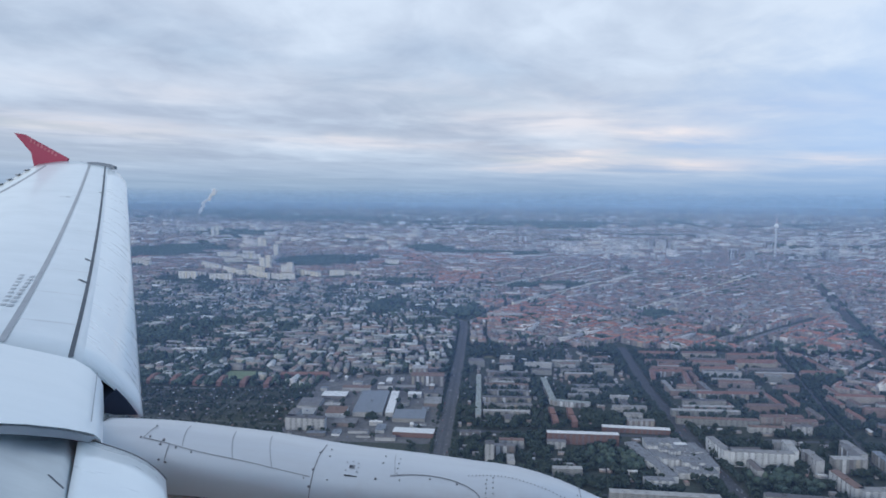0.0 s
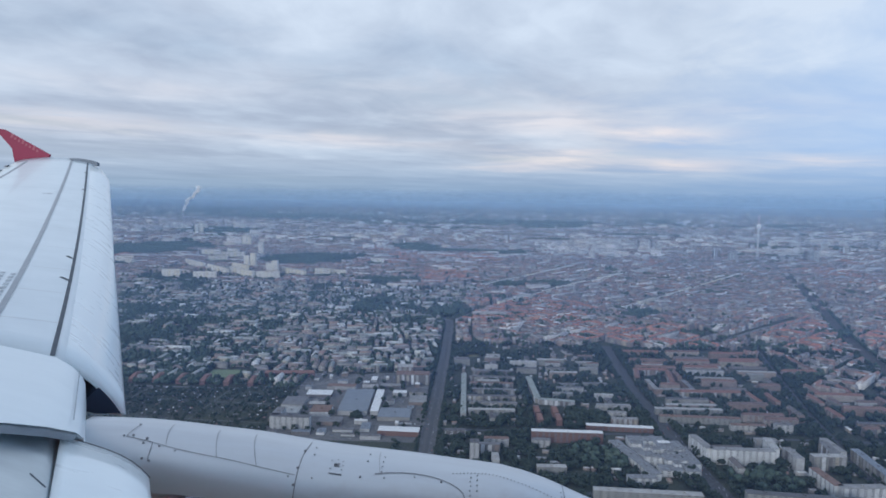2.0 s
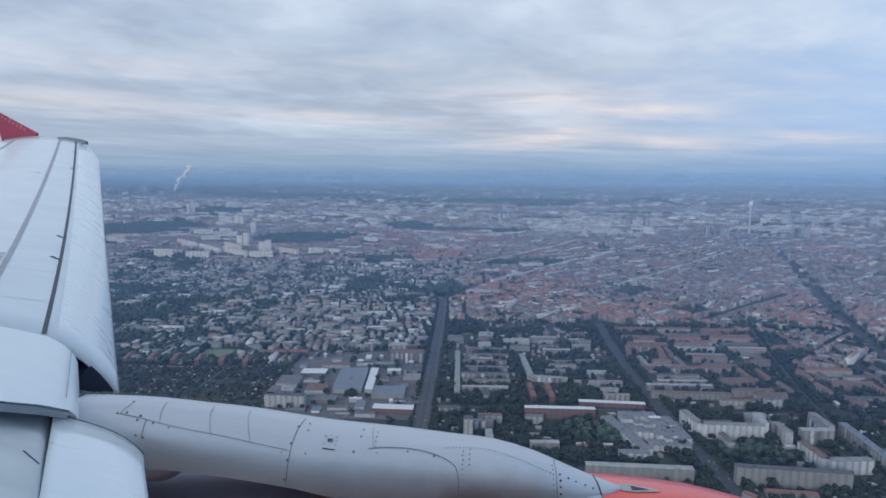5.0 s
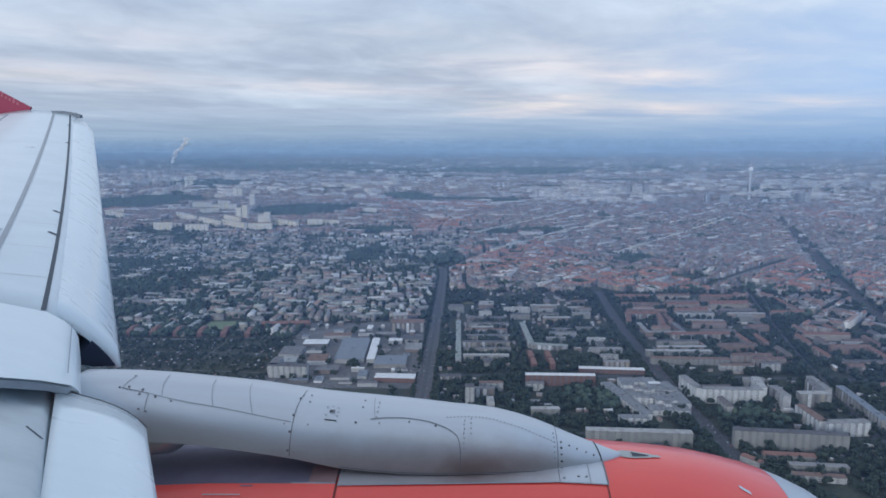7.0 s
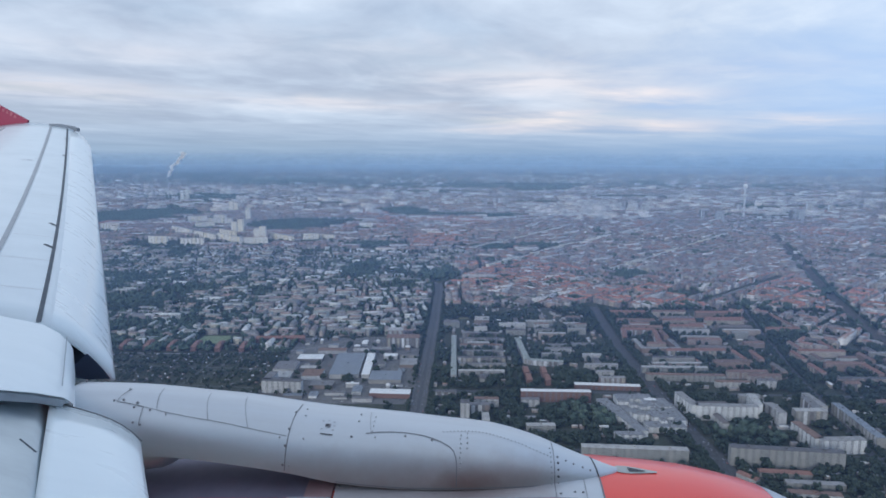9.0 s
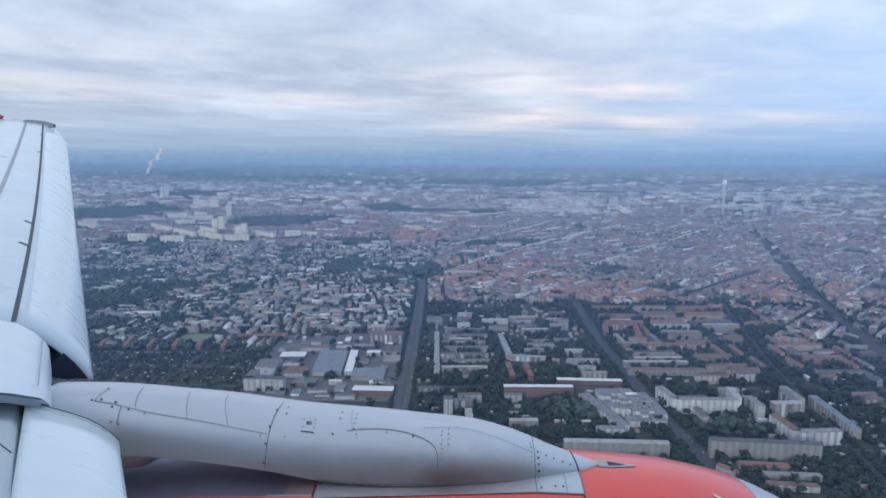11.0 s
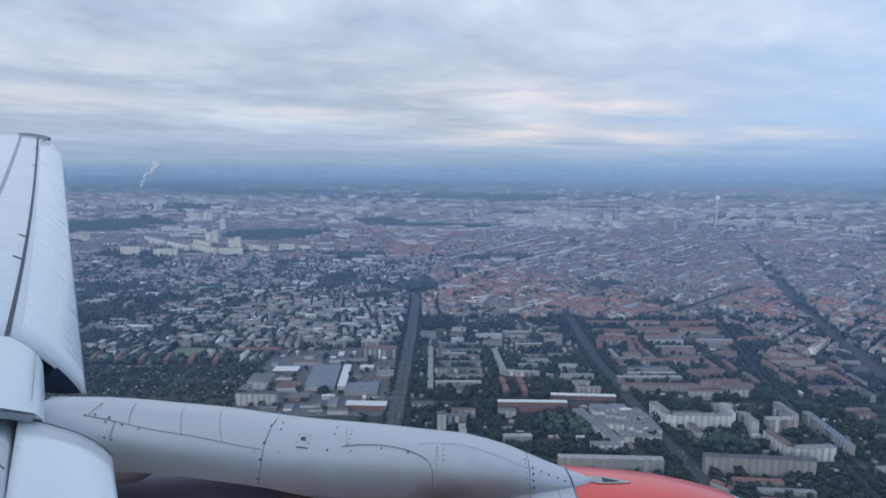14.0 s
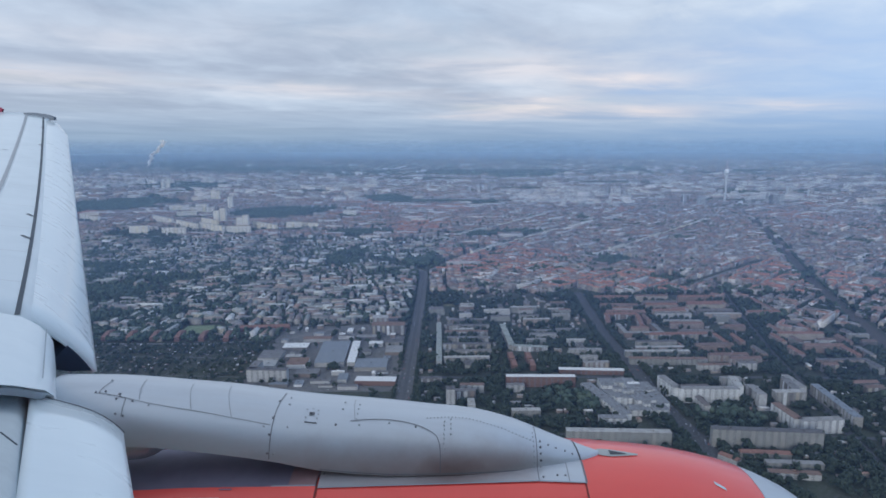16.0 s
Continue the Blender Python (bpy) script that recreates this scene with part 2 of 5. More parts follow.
DULL_WALLS = town_paint("suburb_walls", [(p, tuple(min(0.8, v * k) for v, k in zip(c, (1.24, 1.32, 1.28)))) for p, c in TOWN_WALL_STOPS], True, 0.85, 3.0 * K)
DULL_ROOFS = town_paint("suburb_roofs", [(0.0, (0.24, 0.205, 0.19)), (0.14, (0.19, 0.20, 0.20)), (0.34, (0.31, 0.235, 0.20)), (0.44, (0.27, 0.295, 0.285)), (0.64, (0.40, 0.425, 0.41)), (0.82, (0.20, 0.18, 0.17)), (0.9, (0.60, 0.62, 0.61))], True)
RED_ROOFS = town_paint("red_tile_roofs", RED_STOPS, True)
FLATS = town_paint("flat_roofs", [(p, tuple(v * 1.42 for v in c)) for p, c in GREY_STOPS], True)
WALL_ONE = town_paint("block_walls", [(p, tuple(v * k for v, k in zip(c, (0.83, 0.87, 0.93)))) for p, c in WALL_STOPS], False)
ROOF_ONE = town_paint("block_roofs", [(0.0, (0.175, 0.12, 0.108)), (0.25, (0.15, 0.115, 0.108)), (0.5, (0.20, 0.135, 0.118)), (0.75, (0.15, 0.14, 0.14))], False)
FLAT_ONE = town_paint("block_flat_roof", [(p, tuple(v * 0.85 for v in c)) for p, c in GREY_STOPS], False)
PALE_WALL = town_paint("pale_slab_walls", [(0.0, (0.39, 0.405, 0.42)), (0.5, (0.46, 0.47, 0.475)), (1.0, (0.34, 0.35, 0.36))], False, 0.8, 0.0, 0.2)
PALE_ROWS = town_paint("pale_row_walls", [(0.0, (0.58, 0.57, 0.56)), (0.35, (0.46, 0.45, 0.45)), (0.6, (0.74, 0.72, 0.69)), (0.85, (0.66, 0.60, 0.53))], True, 0.8, 3.2 * K, 0.2)
COURT_WALL = town_paint("court_walls", [(0.0, (0.52, 0.545, 0.57)), (0.5, (0.62, 0.64, 0.655)), (1.0, (0.47, 0.49, 0.515))], False, 0.8, 0.0, 0.2)
CREAM_WALL = town_paint("cream_slab_walls", [(0.0, (0.24, 0.255, 0.255)), (0.5, (0.285, 0.29, 0.28)), (1.0, (0.215, 0.23, 0.235))], False, 0.8, 0.0, 0.2)
TERRACE_WALL = town_paint("terrace_walls", [(0.0, (0.24, 0.19, 0.17)), (0.35, (0.31, 0.27, 0.245)), (0.6, (0.38, 0.35, 0.32)), (0.8, (0.27, 0.235, 0.23))], False, 0.85, 0.0, 0.3)
ESTATE_WALL = town_paint("estate_walls", [(0.0, (0.66, 0.645, 0.59)), (0.5, (0.74, 0.73, 0.69)), (1.0, (0.70, 0.64, 0.48))], False, 0.8, 0.0, 0.15)
BRICK_WALL = plain("red_brick_walls", (0.19, 0.12, 0.11), 0.85, 0, 0.3, 1.5)
ORANGE_ROOF = plain("orange_tile_roof", (0.235, 0.135, 0.112), 0.8, 0, 0.3, 1.2)
WHITE_ROOF = plain("white_flat_roof", (0.70, 0.71, 0.71), 0.6, 0, 0.08, 0.8)
PALE_GRAVEL = plain("pale_gravel_roof", (0.34, 0.37, 0.35), 0.9, 0, 0.3, 0.8)
SCHOOL_ROOF = plain("gravel_roof", (0.27, 0.28, 0.30), 0.9, 0, 0.5, 0.9)
HUT = plain("hut_boards", (0.12, 0.12, 0.115), 0.85, 0, 0.3, 0.6)
RUSTY = plain("patched_bitumen_roof", (0.20, 0.20, 0.21), 0.85, 0, 0.45, 0.5)
SHED_ROOF = plain("grey_blue_shed_roof", (0.22, 0.25, 0.295), 0.55, 0, 0.4, 0.9)
GLAZING = plain("window_glass", (0.20, 0.21, 0.23), 0.2, 0, 0.3, 3.0)
CONCRETE = plain("tower_concrete", (0.52, 0.52, 0.52), 0.8, 0, 0.2, 0.3)
STEEL_BALL = plain("tower_steel_ball", (0.82, 0.83, 0.85), 0.4, 0.2, 0.1, 0.5)
ANTENNA = plain("antenna_paint", (0.55, 0.35, 0.32), 0.6)
CAR_PAINT = town_paint("car_paint", [(0.0, (0.7, 0.7, 0.7)), (0.3, (0.05, 0.05, 0.06)), (0.5, (0.35, 0.36, 0.38)), (0.7, (0.12, 0.16, 0.3)), (0.85, (0.45, 0.05, 0.04))], False, 0.35)


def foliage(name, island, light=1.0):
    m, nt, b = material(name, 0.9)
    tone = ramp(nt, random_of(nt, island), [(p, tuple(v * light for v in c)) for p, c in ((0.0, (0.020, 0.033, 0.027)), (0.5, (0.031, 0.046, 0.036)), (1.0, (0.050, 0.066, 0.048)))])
    place = nt.nodes.new("ShaderNodeNewGeometry").outputs["Position"]
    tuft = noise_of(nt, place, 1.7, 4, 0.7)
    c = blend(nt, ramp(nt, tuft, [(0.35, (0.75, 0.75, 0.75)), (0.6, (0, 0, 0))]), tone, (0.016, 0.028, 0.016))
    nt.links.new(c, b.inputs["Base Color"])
    bumped(nt, b, tuft, 0.9, 0.6)
    return m


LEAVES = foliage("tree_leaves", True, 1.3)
# same leaves for the distance, haze put into the colour by paling it
FAR_LEAVES = foliage("haze_paled_leaves", True, 2.5)
LEAVES_ONE = foliage("tree_crown_leaves", False, 1.3)
BARK = plain("bark", (0.10, 0.075, 0.055), 0.9)


def ground_material():
    m, nt, b = material("town_ground", 0.95)
    place = nt.nodes.new("ShaderNodeNewGeometry").outputs["Position"]
    plots = noise_of(nt, place, 0.055, 6, 0.6)
    small = noise_of(nt, place, 0.6, 6, 0.7)
    c = ramp(nt, small, [(0.32, (0.028, 0.037, 0.025)), (0.5, (0.048, 0.055, 0.040)), (0.62, (0.085, 0.084, 0.080)), (0.75, (0.14, 0.136, 0.132))])
    c = blend(nt, ramp(nt, plots, [(0.42, (0, 0, 0)), (0.58, (0.7, 0.7, 0.7))]), c, (0.045, 0.056, 0.034))
    nt.links.new(c, b.inputs["Base Color"])
    return m


GROUND = ground_material()
ASPHALT = plain("asphalt", (0.088, 0.092, 0.102), 0.9, 0, 0.25, 0.8)
AVENUE_ASPHALT = plain("sunbleached_asphalt", (0.125, 0.128, 0.134), 0.9, 0, 0.45, 0.5)
WORN_ASPHALT = plain("worn_asphalt", (0.095, 0.099, 0.108), 0.9, 0, 0.45, 0.6)
PALE_ROAD = plain("worn_concrete_road", (0.20, 0.195, 0.19), 0.9, 0, 0.25, 0.8)
BALLAST = plain("railway_ballast", (0.085, 0.078, 0.072), 0.95, 0, 0.3, 0.7)
YARD = plain("paved_yard", (0.17, 0.17, 0.17), 0.9, 0, 0.4, 0.35)
LAWN = plain("lawn", (0.12, 0.15, 0.075), 0.95, 0, 0.25, 0.5)
SPORTS_LAWN = plain("sports_lawn", (0.20, 0.25, 0.14), 0.95, 0, 0.2, 0.5)
MEADOW = plain("dry_meadow", (0.17, 0.165, 0.095), 0.95, 0, 0.3, 0.5)
STEAM = plain("steam", (0.92, 0.92, 0.93), 1.0, 0, 0.05, 0.02)


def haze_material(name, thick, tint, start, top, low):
    """A tinted see-through sheet that imitates haze: lets most of the view through and scatters skylight back."""
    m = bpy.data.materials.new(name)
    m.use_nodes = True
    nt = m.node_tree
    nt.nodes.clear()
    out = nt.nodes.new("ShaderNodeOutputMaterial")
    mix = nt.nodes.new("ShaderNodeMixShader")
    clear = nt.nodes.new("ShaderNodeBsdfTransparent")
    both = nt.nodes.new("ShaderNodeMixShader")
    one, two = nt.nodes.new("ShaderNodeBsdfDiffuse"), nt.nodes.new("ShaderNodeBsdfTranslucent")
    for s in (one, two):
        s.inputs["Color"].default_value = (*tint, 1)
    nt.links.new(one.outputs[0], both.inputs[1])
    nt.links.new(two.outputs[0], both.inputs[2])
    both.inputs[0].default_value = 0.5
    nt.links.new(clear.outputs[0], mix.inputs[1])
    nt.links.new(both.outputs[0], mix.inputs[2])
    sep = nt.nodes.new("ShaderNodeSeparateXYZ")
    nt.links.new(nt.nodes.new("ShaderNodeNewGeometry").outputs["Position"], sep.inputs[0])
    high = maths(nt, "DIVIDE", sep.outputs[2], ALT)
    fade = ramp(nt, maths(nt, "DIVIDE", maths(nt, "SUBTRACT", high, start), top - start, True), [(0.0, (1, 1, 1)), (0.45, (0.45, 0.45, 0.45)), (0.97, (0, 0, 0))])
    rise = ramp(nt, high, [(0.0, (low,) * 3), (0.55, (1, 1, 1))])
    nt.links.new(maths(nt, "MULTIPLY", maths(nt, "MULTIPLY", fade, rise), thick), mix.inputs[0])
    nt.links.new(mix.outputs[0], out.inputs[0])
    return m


# ---- building helpers ----
def part(name, bm, mat, parent=None, label="", smooth=False):
    me = bpy.data.meshes.new(name)
    if smooth:
        for f in bm.faces:
            f.smooth = True
    bm.to_mesh(me)
    bm.free()
    me.materials.append(mat)
    ob = new(name, me)
    if parent is not None:
        ob.parent = parent
    return tagged(ob, label) if label else ob


def shared(name, me, parent, m=None):
    ob = new(name, me)
    ob.parent = parent
    if m is not None:
        ob.matrix_basis = m
    return ob


def loft(rings, closed=True, caps=False):
    """A skin over rows of points."""
    bm = bmesh.new()
    rows = [[bm.verts.new(p) for p in ring] for ring in rings]
    n = len(rows[0])
    for a, b in zip(rows, rows[1:]):
        for i in range(n if closed else n - 1):
            j = (i + 1) % n
            bm.faces.new((a[i], a[j], b[j], b[i]))
    if caps:
        bm.faces.new(rows[0])
        bm.faces.new(rows[-1][::-1])
    bmesh.ops.recalc_face_normals(bm, faces=bm.faces)
    return bm


def ribbon(points, normal_of, width):
    """A flat strip along points, lying on a surface."""
    bm = bmesh.new()
    rows = []
    pts = [Vector(p) for p in points]
    for i, p in enumerate(pts):
        d = (pts[min(i + 1, len(pts) - 1)] - pts[max(i - 1, 0)]).normalized()
        side = d.cross(Vector(normal_of(p))).normalized() * width / 2
        rows.append((bm.verts.new(p - side), bm.verts.new(p + side)))
    for a, b in zip(rows, rows[1:]):
        bm.faces.new((a[0], a[1], b[1], b[0]))
    return bm


def box(bm, lx, ly, lz, m=None):
    made = bmesh.ops.create_cube(bm, size=1)["verts"]
    bmesh.ops.scale(bm, vec=(lx, ly, lz), verts=made)
    bmesh.ops.translate(bm, vec=(0, 0, lz / 2), verts=made)
    if m is not None:
        bmesh.ops.transform(bm, matrix=m, verts=made)
    return made


# ---- the aeroplane: x forward, y out along the wing, z up, from the eye at the window ----
plane = tagged(new("aeroplane"), "white airliner in flight with red engine cowl and wingtip fence", "aeroplane")
plane.matrix_basis = pose(0, 0, ALT)


def gap_at(y):
    v = (y - 4.5) / 10.2
    return Vector((-3.17 - 0.604 * (y - 4.5), y, -1.25 + 0.54 * v + 1.12 * v * v))


def tail_x(y):
    return -11.4 + 0.3 * (15.1 - max(y, 4.7))


def wing_top(y, s, back=0.0):
    g = gap_at(y)
    front = g.x - back
    chord = front - tail_x(y)
    return Vector((front - chord * s, y, g.z + chord * 0.2 * (s - s * s)))


def wing_ring(y, back=0.0, nose=0.13, drop=0.0):
    """One section of the wing box: upper skin, lower skin and the fixed nose under the slat."""
    thick = 0.62 - 0.038 * (y - 4.5)
    steps = (0, 0.03, 0.07, 0.12, 0.18, 0.26, 0.36, 0.48, 0.6, 0.75, 0.9, 1.0)
    ring = [wing_top(y, s, back) - Vector((0, 0, drop)) for s in steps]
    for s in (0.9, 0.7, 0.45, 0.2, 0.05):
        ring.append(wing_top(y, s, back) - Vector((0, 0, thick * (1 - s) ** 0.6)))
    f = wing_top(y, 0, back)
    for dx, dz in ((0.06, 0.86), (nose * 0.85, 0.62), (nose, 0.40), (nose * 0.85, 0.2), (nose * 0.4, 0.06)):
        ring.append(f + Vector((dx, 0, -thick * dz - drop)))
    return ring


def span(a, b, n):
    return [a + (b - a) * i / (n - 1) for i in range(n)]


wing = part("wing", loft([wing_ring(y) for y in span(4.45, 15.2, 28)], True, True), WHITE, plane, "white wing with grey seams and streaks of grime", True)
part("inboard_wing", loft([wing_ring(y, 0.55, 0.69, 0.014) for y in span(-0.3, 3.55, 12)], True, True), BARE, plane, "bare metal fixed nose behind the inboard slat", True)


for y in (1.75, 2.92):
    f = wing_top(y, 0, 0.30) - Vector((0, 0, 0.01))
    pts = [f + Vector((0.285 + 0.05 * i, -0.015 * i, -0.148 + 0.02 * y - 0.026 * i)) for i in range(3)]
    part("slat_track_slot", ribbon(pts, lambda p: (0.4, -0.1, 1), 0.010), SLOT, plane)


def block_ring(y):
    ring = wing_ring(y)
    f = wing_top(y, 0)
    fwd = 0.215 + 0.02 * (4.45 - y)
    ring = ring[:17] + [f + Vector((fwd - 0.02, 0, -0.62)), f + Vector((fwd, 0, -0.36)), f + Vector((fwd, 0, -0.19)),
                        f + Vector((fwd - 0.02, 0, -0.140)), f + Vector((fwd * 0.55, 0, -0.062))]
    if y < 3.6:  # the inner end is cut back along the skin's edge
        ring = [p - Vector((0, 0.45 * (1 - math.exp(-4.5 * max(0.0, f.x + fwd - p.x))), 0)) if i < 12 or i > 19 else p for i, p in enumerate(ring)]
    return ring


block = part("fixed_leading_edge", loft([block_ring(y) for y in span(3.553, 4.447, 6)], True, True), BLOCK_WHITE, plane, "white fixed nose between the two slats", True)
block.data.set_sharp_from_angle(angle=radians(52))
pts = [wing_top(y, 0) + Vector((0.175, 0, -0.088)) for y in span(3.57, 4.43, 8)]
part("seam", ribbon(pts, lambda p: (0.4, 0, 0.9), 0.007), STRIPE, block)


# grey strip along the inner end paints the shade under the block
edge = block_ring(3.553)
edge = [p + Vector((0, -0.012, -0.032)) for p in edge[8::-1] + edge[:19:-1]]
part("end_shade", ribbon(edge, lambda p: (0, -1, 0), 0.05), END_GREY, block, "grey strip of painted shade along the end rib")


def slat_skin(tails, noses, bulge, lip, skew=0.0):
    rings = []
    for t, l in zip(tails, noses):
        a = l - t
        n = Vector((-a.z, 0, a.x)).normalized()
        if n.z < 0:
            n = -n
        ring = [t + a * w + n * (bulge * 4 * w * (1 - w) * (1 + skew * (2 * w - 1))) for w in (0, 0.1, 0.22, 0.36, 0.5, 0.64, 0.77, 0.88, 0.95, 1.0)]
        ring += [l - n * 0.05 - a * 0.02, l - n * lip * 0.8 - a * 0.12, l - n * lip - a * 0.25]
        ring += [t + a * w + n * (bulge * 4 * w * (1 - w) - 0.05) for w in (0.7, 0.5, 0.3, 0.12)]
        ring.append(t - n * 0.012)
        rings.append(ring)
    return rings


us = span(0, 1, 26)
tails = [gap_at(4.5 + 10.2 * u) + Vector((-0.004, 0, -0.008)) for u in us]
noses = [Vector((-2.83 - 6.13 * u, 4.8 + 10.1 * u, -1.79 + 1.086 * u + 0.914 * u * u)) for u in us]
noses[-1] += Vector((-0.14, 0.02, 0.07))
slat = part("outboard_slat", loft(slat_skin(tails, noses, 0.06, 0.12), True, True), SLAT_WHITE, plane, "extended white outboard leading-edge slat", True)
# dark filling under the slat: the hollow's shade is put into its colour
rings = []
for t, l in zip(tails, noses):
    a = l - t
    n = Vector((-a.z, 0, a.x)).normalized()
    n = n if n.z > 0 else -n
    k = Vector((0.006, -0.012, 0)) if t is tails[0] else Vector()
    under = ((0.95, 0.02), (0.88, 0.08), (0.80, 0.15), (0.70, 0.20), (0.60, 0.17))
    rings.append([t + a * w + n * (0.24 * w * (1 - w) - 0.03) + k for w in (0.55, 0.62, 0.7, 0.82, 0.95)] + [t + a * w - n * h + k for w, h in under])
part("slat_shade_fill", loft(rings, True, True), CAVITY, slat, "dark filling coloured as the shade under the slat")
part("slat_slot", ribbon([gap_at(y) + Vector((-0.030, 0, 0.012)) for y in span(4.46, 15.0, 30)], lambda p: (0.05, -0.1, 1), 0.035), SLOT, slat, "dark slot behind the slat")
ys = span(0.3, 3.5, 14)
tails = [Vector((-2.5 - 0.59 * (y + 0.05 - 3.55), y + 0.05, -1.460 + 0.06 * (y - 3.5))) for y in ys]
noses = [Vector((-1.95 - 0.60 * (y - 3.5), y, -1.64 + 0.08 * (y - 3.5))) for y in ys]
noses[-1] += Vector((0.0, 0.012, -0.045))
rings = slat_skin(tails, noses, 0.04, 0.14, 0.9)
inner_slat = part("inboard_slat", loft(rings, True, True), SLAT_WHITE, plane, "extended white inboard leading-edge slat", True)
# thin dark strip paints the shadow line at the slat's end
part("end_shade", ribbon([p + Vector((0, 0.006, -0.004)) for p in rings[-1][:10]], lambda p: (0, 1, 0), 0.016), LINE, inner_slat)


def up_normal(p):
    return (0.05, -0.1, 1)


lift = Vector((0, 0, 0.004))
pts = [wing_top(y, 0) + Vector((-(0.58 - 0.016 * (y - 4.5) + 0.07 * math.sin(math.pi * (y - 4.5) / 10.6)), 0, 0)) for y in span(4.47, 15.1, 30)]
pts = [Vector((p.x, p.y, wing_top(p.y, (gap_at(p.y).x - p.x) / (gap_at(p.y).x - tail_x(p.y))).z)) + lift for p in pts]
part("spar_stripe", ribbon(pts, up_normal, 0.052), STRIPE, wing, "grey sealed seam along the front spar")
for y in (5.3, 6.3, 7.3, 8.4, 9.6, 10.9, 12.2, 13.5):
    pts = [wing_top(y - 0.02 * i, 0.012 + 0.0135 * i) + lift for i in range(9)]
    part("seam", ribbon(pts, up_normal, 0.009), FAINT, wing)
pts = [Vector((x, 15.1, z)) for x, z in ((-10.02, 0.60), (-9.8, 0.60), (-9.62, 0.575), (-9.48, 0.55), (-9.34, 0.50))]
rings = [[p + Vector((0, -0.05, 0.012)), p + Vector((0, -0.05, -h)), p + Vector((0, 0.05, -h)), p + Vector((0, 0.05, 0.012))] for p, h in zip(pts, (0.015, 0.045, 0.085, 0.11, 0.06))]
part("tip_cap", loft(rings, True, True), CAP, wing, "dark grey cap at the slat's tip")
pts = [wing_top(y, 0.80) + lift for y in span(9.0, 14.9, 14)]
part("aileron_gap", ribbon(pts, up_normal, 0.07), STRIPE, wing, "grey gap ahead of the aileron")
for i in range(13):
    y = 9.2 + 0.45 * i
    bm = loft([[wing_top(y, s) + Vector((0, d, 0.01 + h)) for d, h in ((-0.07, 0), (0.07, 0), (0.0, 0.03))] for s in (0.975, 1.02)], True, True)
    part("static_wick", bm, END_GREY, wing)
for y in (6.92, 7.95, 12.62, 14.1):
    pts = [wing_top(y, 0.034) + lift, wing_top(y - 0.05, 0.020) + lift, wing_top(y - 0.10, 0.004) + 3 * lift]
    part("slat_track_notch", ribbon(pts, up_normal, 0.036), SLOT, wing)
for y, s, w in ((11.78, 0.300, 0.05), (11.82, 0.262, 0.16), (12.0, 0.225, 0.05)):
    part("vent_slot", ribbon([wing_top(y, s) + lift, wing_top(y, s - 0.03) + lift], up_normal, w * 0.45), MARK, wing)
for row, s in enumerate((0.160, 0.146)):
    for i in range(9):
        y = 5.45 + 0.146 * i
        c = wing_top(y, s + (0.0022 if row == 0 else 0.0006) * i) + lift
        d = (wing_top(y + 0.1, s) - wing_top(y, s)).normalized()
        part("lettering_bar", ribbon([c, c + d * (0.075 + 0.02 * ((i * 3 + row) % 3))], up_normal, 0.05), MARK, wing)

# wingtip fence
outline = [(-10.62, 0.70), (-11.75, 1.29), (-12.0, 1.32), (-11.58, 0.84), (-11.55, 0.64), (-11.5, 0.42), (-11.75, 0.02), (-11.55, 0.02), (-10.75, 0.5)]
bm = bmesh.new()
rings = [[bm.verts.new((x, y, z)) for x, z in outline] for y in (15.22, 15.27)]
bm.faces.new(rings[0])
bm.faces.new(rings[1][::-1])
for i in range(len(outline)):
    j = (i + 1) % len(outline)
    bm.faces.new((rings[0][i], rings[1][i], rings[1][j], rings[0][j]))
bmesh.ops.recalc_face_normals(bm, faces=bm.faces)
fence = part("wingtip_fence", bm, FENCE_RED, plane, "dark red wingtip fence")
for i in range(8):
    x = -10.95 - 0.09 * i
    z = 0.76 + 0.048 * i
    bm = bmesh.new()
    box(bm, 0.055, 0.004, 0.06 + 0.035 * (i % 3 == 1), pose(x, 15.216, z, 0, 27, 0))
    part("lettering_bar", bm, FENCE_MARK, fence)

# engine: the cowl turns about an axis under the pylon
AX_Y, AX_Z = 4.1, -3.2


def on_cowl(x, r, deg):
    a = radians(deg)
    return Vector((x, AX_Y - r * math.sin(a), AX_Z + r * math.cos(a)))


COWL = [(-2.9, 0.95), (-2.3, 1.04), (-1.7, 1.09), (-0.9, 1.12), (0.0, 1.125), (0.5, 1.12), (0.88, 1.11), (1.2, 1.09), (1.45, 1.067), (1.66, 1.03), (1.84, 0.988), (1.95, 0.952)]


def cowl_r(x):
    for (a, ra), (b, rb) in zip(COWL, COWL[1:]):
        if a <= x <= b:
            return ra + (rb - ra) * (x - a) / (b - a)
    return COWL[-1][1]


fore = [(x, r) for x, r in COWL if x > -0.9]
fore = [(-0.88, 1.12)] + fore
engine = part("fan_cowl", loft([[on_cowl(x, r, d) for d in range(0, 360, 5)] for x, r in fore]), RED, plane, "glossy orange-red engine fan cowl", True)
aft = [(x, r) for x, r in COWL if x < -0.95] + [(-0.895, 1.12)]
part("reverser_cowl", loft([[on_cowl(x, r, d) for d in span(18.3, 318, 60)] for x, r in aft], False), RED, plane, "orange-red thrust reverser cowl", True)
# added sheet stands in for the open gap; its colour carries the darkness
part("gap_backing", loft([[on_cowl(x, r - 0.05, d) for d in span(-48, 30, 18)] for x, r in aft], False), DARK, plane, "dark sheet standing in for the gap between cowl and pylon", True)
